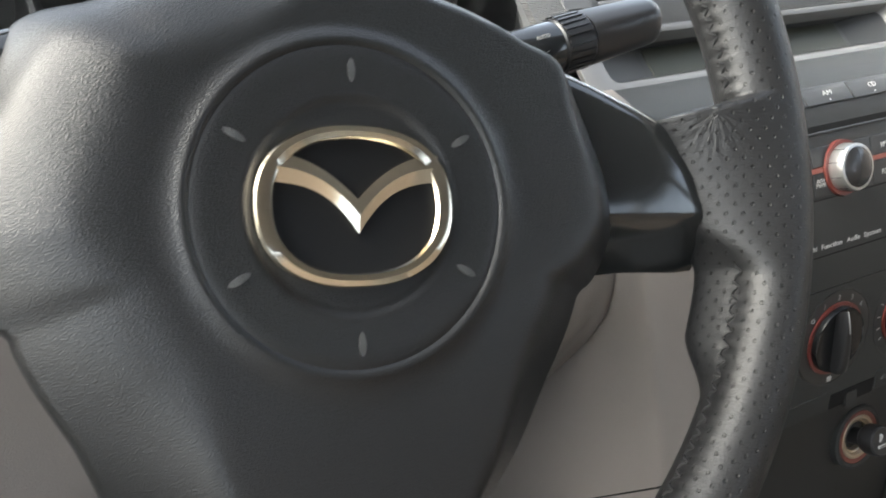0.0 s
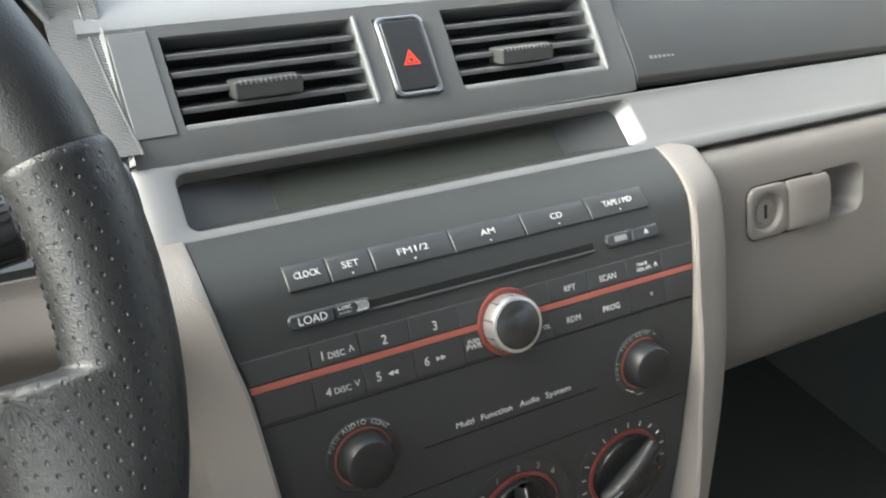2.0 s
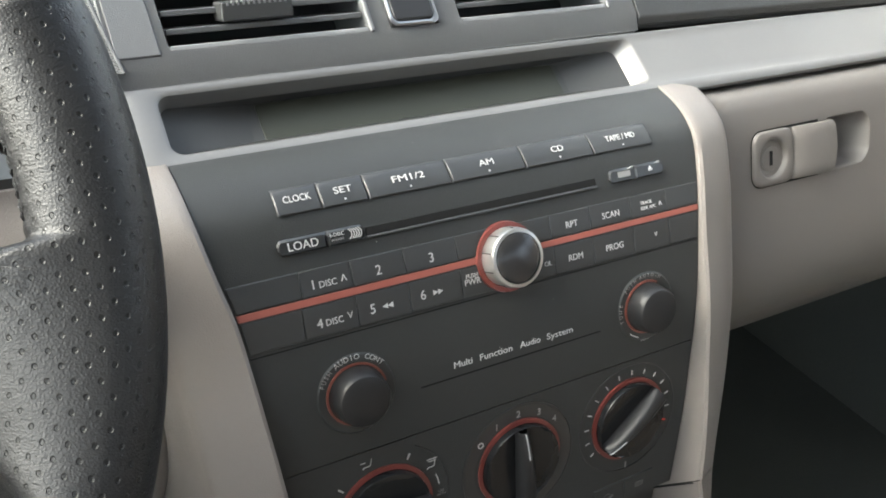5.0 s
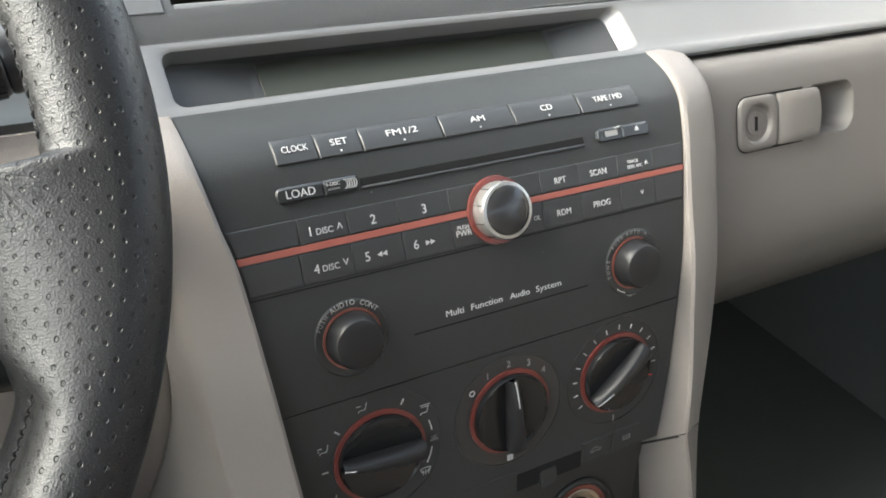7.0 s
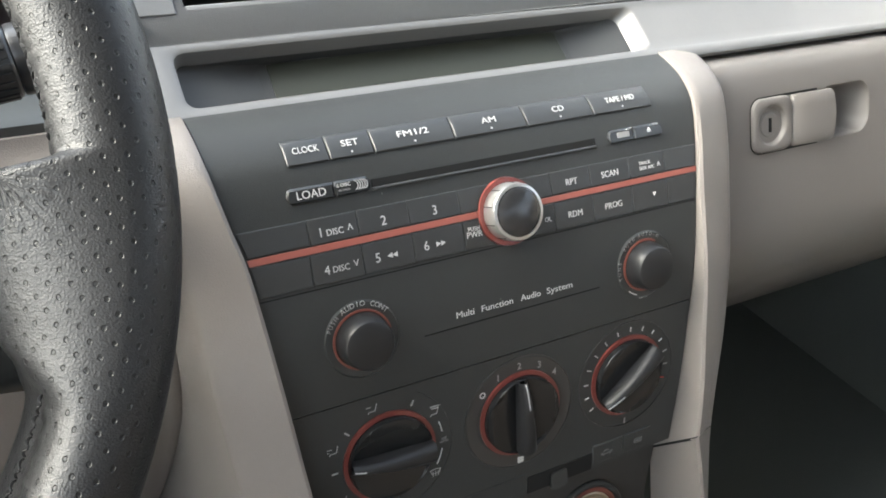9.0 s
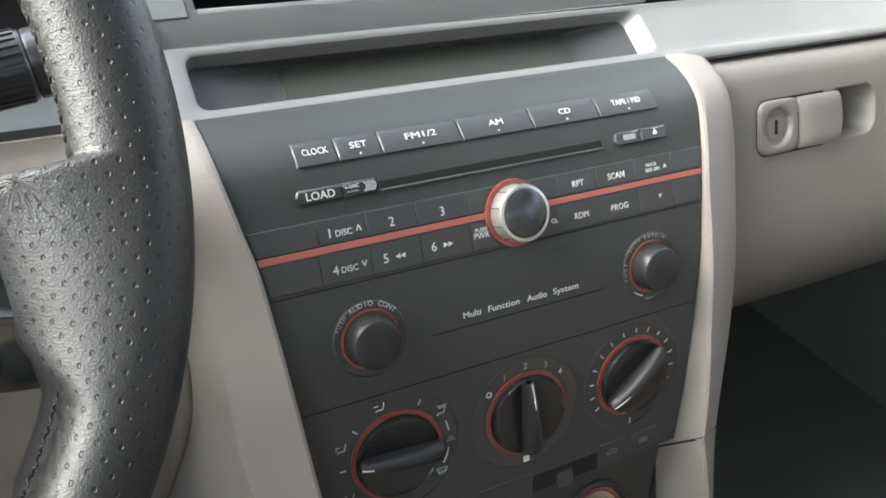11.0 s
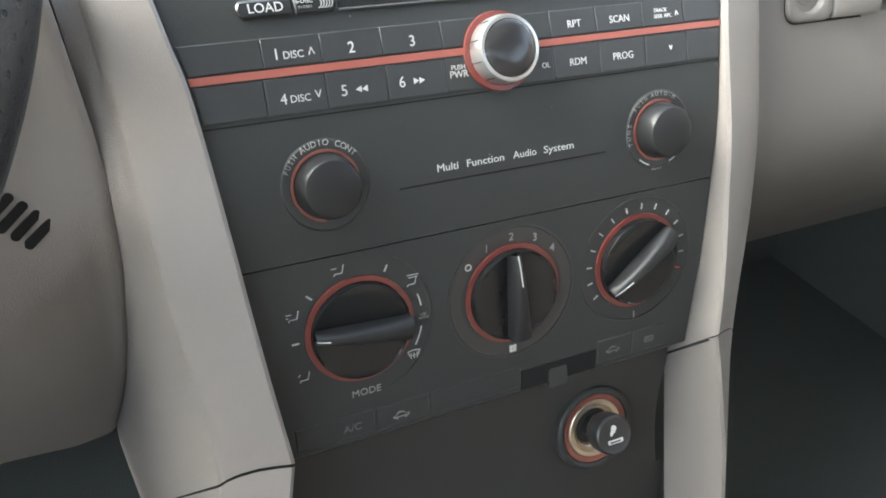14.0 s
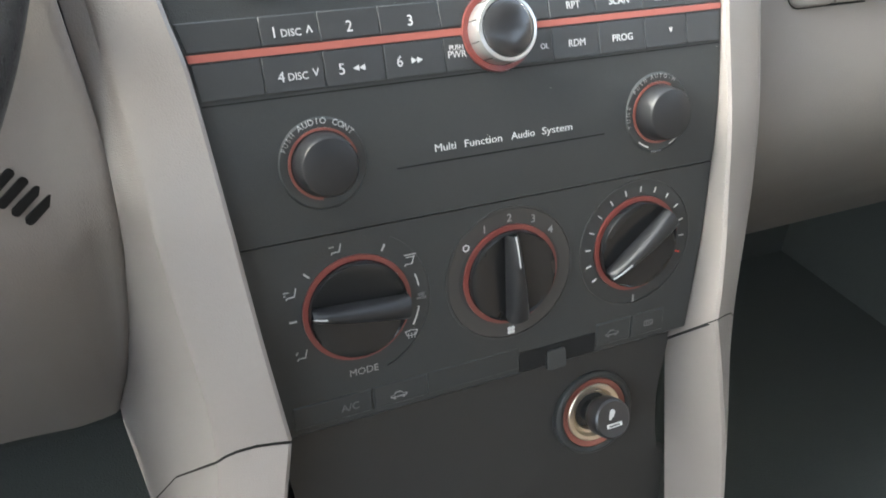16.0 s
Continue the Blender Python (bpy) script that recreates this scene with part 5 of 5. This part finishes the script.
rim_section("rim_bottom", 238.4, 301.6, 0.0160, LEATHER, n=40, label="smooth leather lower rim")

# seam stitches along the inside of the grips
stitch_mesh = to_mesh("stitch", tube([(-0.0019, 0.0006, 0), (-0.0011, 0.0, 0), (0.0, -0.0002, 0), (0.0011, 0.0, 0), (0.0019, 0.0006, 0)], [0.0003, 0.0004, 0.0005, 0.0004, 0.0003], 6), THREAD)
for k in range(86):
    a = radians(-57 + 80 * k / 85)
    if -14 < math.degrees(a) < 8:
        continue
    ob = new("stitch", stitch_mesh)
    ob.parent = grip_r
    rad = RIM_R - 0.0160
    radial, along = Vector((math.cos(a), 0, math.sin(a))), Vector((-math.sin(a), 0, math.cos(a)))
    d = (along * 0.62 + Vector((0, 0.78 if k % 2 else -0.78, 0))).normalized()
    q = d.cross(radial)
    p = radial * rad + Vector((0, RIM_Y - 0.0012, 0))
    ob.matrix_basis = Matrix(((d.x, radial.x, q.x, p.x), (d.y, radial.y, q.y, p.y), (d.z, radial.z, q.z, p.z), (0, 0, 0, 1)))

# hub cover
def hub_outline(a):
    """Radius of the hub cover's edge at angle a: a shield with corners where the spokes begin."""
    deg = math.degrees(math.asin(max(-1.0, min(1.0, math.sin(a)))))
    r = lerp(deg, (-90, -84, -75, -62, -37, -25, -20, -15.5, -8.5, -3, 17, 31, 42, 65, 83, 90), (0.148, 0.1475, 0.128, 0.110, 0.0903, 0.0893, 0.0892, 0.0961, 0.1031, 0.1074, 0.1028, 0.1013, 0.0892, 0.0788, 0.0754, 0.0753))
    return r * (1.0 + 0.07 * smooth01(-3 * math.cos(a)) * smooth01(-2.5 * math.sin(a)))


def hub_y(x, z):
    """Depth of the hub's middle: a plateau with a dished ring round the badge."""
    r = math.hypot(x, z)
    y = 0.0016 * smooth01((0.0325 - r) / 0.0020)
    y += 0.0005 * math.exp(-((r - 0.0472) / 0.0007) ** 2) - 0.0006 * math.exp(-((r - 0.0490) / 0.0013) ** 2)
    return y + 0.0012 * smooth01((r - 0.050) / 0.004)


def hub_edge(x, z):
    """Depth of the hub's outer edge."""
    y = 5.2 * (math.hypot(x, z) - 0.0475) ** 2 + (6.0 * (z - 0.045) ** 2 if z > 0.045 else 0.0)
    return min(y, 0.044) + 0.004


rows = []
radii = [0.004, 0.012, 0.022, 0.029, 0.0303, 0.0314, 0.0325, 0.034, 0.038, 0.043, 0.046, 0.0466, 0.0472, 0.0478, 0.0484, 0.0490, 0.0498, 0.0508, 0.052]
NA = 216
for r in radii:
    rows.append([(r * math.cos(2 * math.pi * k / NA), hub_y(r * math.cos(2 * math.pi * k / NA), r * math.sin(2 * math.pi * k / NA)), r * math.sin(2 * math.pi * k / NA)) for k in range(NA)])
for t in (0.06, 0.12, 0.2, 0.28, 0.36, 0.42, 0.46, 0.5, 0.54, 0.58, 0.62, 0.66, 0.7, 0.74, 0.78, 0.82, 0.86, 0.9, 0.95, 0.98, 1.0):
    ring = []
    for k in range(NA):
        a = 2 * math.pi * k / NA
        full = hub_outline(a)
        r = 0.052 + (full - 0.052) * t
        wide = 0.019 + 0.017 * smooth01(-1.5 * math.cos(a)) - 0.010 * smooth01(2.5 * math.sin(a) - 0.8)
        start = max(0.05, 1 - wide / (full - 0.052))
        q = max(-0.6, (t - start) / (1 - start))
        soft = 0.14 - 0.09 * smooth01(2.5 * math.sin(a) - 0.2)
        fall = ((math.sqrt(q * q + soft * soft) + q) / (math.sqrt(1 + soft * soft) + 1)) ** (1.0 + 0.35 * smooth01(-1.5 * math.cos(a)))
        base = (math.sqrt(0.36 + soft * soft) - 0.6) / (math.sqrt(1 + soft * soft) + 1)
        drop = hub_edge(full * math.cos(a), full * math.sin(a))
        y = 0.0012 + (drop - 0.0012) * max(0.0, fall - base * (1 - t)) * t ** 0.3
        ring.append((r * math.cos(a), y + 0.004 * smooth01(2.5 * math.sin(a)) * max(0, (t - 0.65) / 0.35) ** 2.4, r * math.sin(a)))
    rows.append(ring)
rim_row = rows[-1]
for k, d in ((1.013, 0.0022), (1.022, 0.0055), (1.026, 0.0100), (1.024, 0.0150), (0.985, 0.036)):
    rows.append([(x * k, y + d, z * k) for x, y, z in rim_row])
bm = grid(rows, True)
hub = part("hub_cover", bm, HUBSKIN, wheel, "grained black airbag cover with a round dish", smooth=45)
part("hub_centre", lathe([(0.0045, 0.003), (0.0045, 0.0016)], 24), HUBSKIN, hub)
for k in range(6):
    a = 90 - 60 * k
    rows = [[(0.0036 * t, -0.0001 - 0.0004 * (1 - abs(t)), 0.0011 * s * (1 - t * t) ** 0.5 if abs(t) < 1 else 0.0) for s in (-1, -0.5, 0, 0.5, 1)] for t in steps(-0.999, 0.999, 10)]
    part("nick", grid(rows, back=(0, 0.001, 0)), COVER, hub, "small polished notch", m=pose(0.0399 * math.cos(radians(a)), 0, 0.0399 * math.sin(radians(a)), 0, -a, 0))

# chrome badge
badge = part("badge", bmesh.new(), CHROME, hub, "chrome oval badge with swept wings")


def oval(k, a):
    c, s = math.cos(a), math.sin(a)
    w, h = 0.0302 - k, 0.0236 - k
    e = 2.35
    r = (abs(c / w) ** e + abs(s / h) ** e) ** (-1 / e)
    return r * c, r * s


rows = []
for n in range(97):
    a = 2 * math.pi * n / 96
    ring = []
    thick = 0.0042 + 0.0012 * abs(math.cos(a)) ** 3
    for f, y in ((0.0, 0.0016), (0.0, -0.0012), (0.12, -0.0021), (0.5, -0.0026), (0.88, -0.0021), (1.0, -0.0012), (1.0, 0.0016)):
        x, z = oval(thick * f, a)
        ring.append((x, y, z))
    rows.append(ring)
part("badge_ring", grid(rows), CHROME, badge, smooth=28)
for s in (-1, 1):
    rows = []
    for t in steps(0, 1, 16):
        x = 0.0258 * (1 - t)
        up = 0.0150 - 0.0130 * t**2.1
        lo = 0.0070 - 0.0020 * t - 0.0131 * t**3
        mid = up * 0.52 + lo * 0.48
        rows.append([(s * x, 0.0016, up), (s * x, -0.0012, up), (s * x, -0.0024, mid), (s * x, -0.0012, lo), (s * x, 0.0016, lo)])
    part("wing", grid(rows), CHROME, badge, smooth=20)
part("badge_field", prism([oval(0.003, 2 * math.pi * n / 64) for n in range(64)], 0.0006, 0.0022), BADGEBLACK, badge, "gloss black badge field")

# spokes
for s in (1, -1):
    rows = []
    for x, top, mid, bot, y in ((0.0740, 0.0590, -0.004, -0.0265, 0.0250), (0.0840, 0.0550, -0.004, -0.0260, 0.0232), (0.102, 0.0478, -0.003, -0.0240, 0.0205), (0.119, 0.0412, -0.003, -0.0235, 0.0200), (0.133, 0.0352, -0.003, -0.0240, 0.0195), (0.144, 0.0245, -0.003, -0.0245, 0.0200), (0.1545, 0.0070, -0.003, -0.0240, 0.0215)):
        rows.append([(s * x, y + 0.016, top - 0.002), (s * x, y + 0.0085, top - 0.0002), (s * x, y + 0.0050, top - 0.0004), (s * x, y + 0.0025, top - 0.0018), (s * x, y + 0.0010, top - 0.0042), (s * x, y - 0.0004, top - 0.0080), (s * x, y - 0.0030, (top + mid) / 2), (s * x, y - 0.0042, mid + 0.0015), (s * x, y - 0.0036, mid - 0.0010), (s * x, y + 0.004, (mid + bot) / 2), (s * x, y + 0.013, bot), (s * x, y + 0.022, bot + 0.002)])
    part("spoke_insert", grid(rows), INSERT, wheel, "satin black spoke insert", smooth=50)
rows = []
for z, w, y in ((-0.085, 0.040, 0.022), (-0.11, 0.036, 0.022), (-0.135, 0.038, 0.024), (-0.158, 0.046, 0.026), (-0.170, 0.054, 0.028)):
    rows.append([(x * w, y + 0.010 * abs(x) ** 3 + (0.014 if abs(x) == 1 else 0), z) for x in (-1, -0.95, -0.6, 0, 0.6, 0.95, 1)])
part("lower_spoke", grid(rows, back=(0, 0.006, 0)), HUBSKIN, wheel, smooth=50)

# ---- the cabin round it ----
solo("floor", box(-0.80, 0.80, -1.70, 0.75, -0.02, 0.0), CARPET, "black carpet floor of the car", "floor", "structure")
solo("wall_front", box(-0.80, 0.80, 0.40, 0.44, 0.0, 0.70), CARPET, "black carpeted bulkhead below the dash", "wall", "structure")
solo("console_floor", grid([[(x, y, z) for x in steps(-0.125, 0.125, 4)] for y, z in ((0.10, 0.22), (-0.06, 0.19), (-0.30, 0.18), (-0.60, 0.19))], back=(0, 0, -0.02)), BLACK, "black plastic centre console", "console", "structure")
window_right = solo("window_right", box(0.772, 0.776, -1.70, 0.75, 0.845, 1.19), GLASS, "clear passenger side window", "window", "structure")
window_right.visible_shadow = False
solo("ground", box(-30, 30, -30, 30, -0.40, -0.35), CONCRETE, "grey concrete ground outside the car", "ground", "structure")
# Added out of view; its height sets how much light enters from the left.
solo("wall_left", box(-0.80, -0.75, -1.70, 0.298, -0.02, 0.52), BEIGE, "unseen low warm grey wall on the driver's side, cut to let light in", "wall", "structure")
# Opaque panel added out of view to keep rear light and reflections down.
solo("rear_blocker", box(-0.80, 0.80, -1.725, -1.715, 0.865, 1.24), GLOSS, "unseen opaque black panel that blocks light from the rear", "window", "structure")
solo("wall_left", box(-0.80, -0.76, 0.30, 0.75, 0.10, 0.72), CARPET, "black footwell side ahead of the door", "wall", "structure")
solo("roof_rail", box(-0.80, -0.76, -1.70, -0.10, 1.18, 1.25), HEAD, "grey roof rail", "rail", "structure")
solo("window_pillar", box(-0.795, -0.765, -0.80, -0.70, 0.10, 1.18), HEAD, "grey pillar behind the door", "pillar", "structure")
for n, x in (("wall_right", 0.76),):
    solo(n, box(x, x + 0.04, -1.70, 0.75, 0.42, 0.84), BEIGE, "warm grey door panel below the side window", "wall", "structure")
    solo(n + "_lower", box(x - 0.002, x + 0.042, -1.70, 0.75, 0.0, 0.42), CARPET, "black carpeted foot of the door opening", "wall", "structure")
    solo("window_pillar", box(x + 0.005, x + 0.035, -0.80, -0.70, 0.70, 1.24), HEAD, "grey window pillar", "pillar", "structure")
    solo("roof_rail", box(x + 0.0, x + 0.04, -1.70, -0.10, 1.18, 1.25), HEAD, "grey roof rail", "rail", "structure")
solo("wall_back", box(-0.80, 0.80, -1.74, -1.70, 0.0, 0.86), HEAD, "grey rear of the cabin", "wall", "structure")
# Unseen ceiling added to shape the light; its grey is chosen for that.
solo("ceiling", box(-0.80, 0.80, -1.50, -0.16, 1.25, 1.28), HEAD, "unseen grey ceiling, kept dark to dim reflections", "ceiling", "structure")
# Seats out of view, added as warm reflectors.
for sx in (-0.38, 0.38):
    solo("seat", grid([[(sx + x, y, z) for x in steps(-0.25, 0.25, 6)] for y, z in ((-0.42, 0.05), (-0.44, 0.30), (-0.74, 0.28), (-0.92, 0.30), (-1.00, 0.70), (-1.06, 0.92), (-1.14, 0.90))], back=(0, -0.08, -0.03)), SEAT, "unseen front seat, tan for warm bounce light", "seat", "structure")
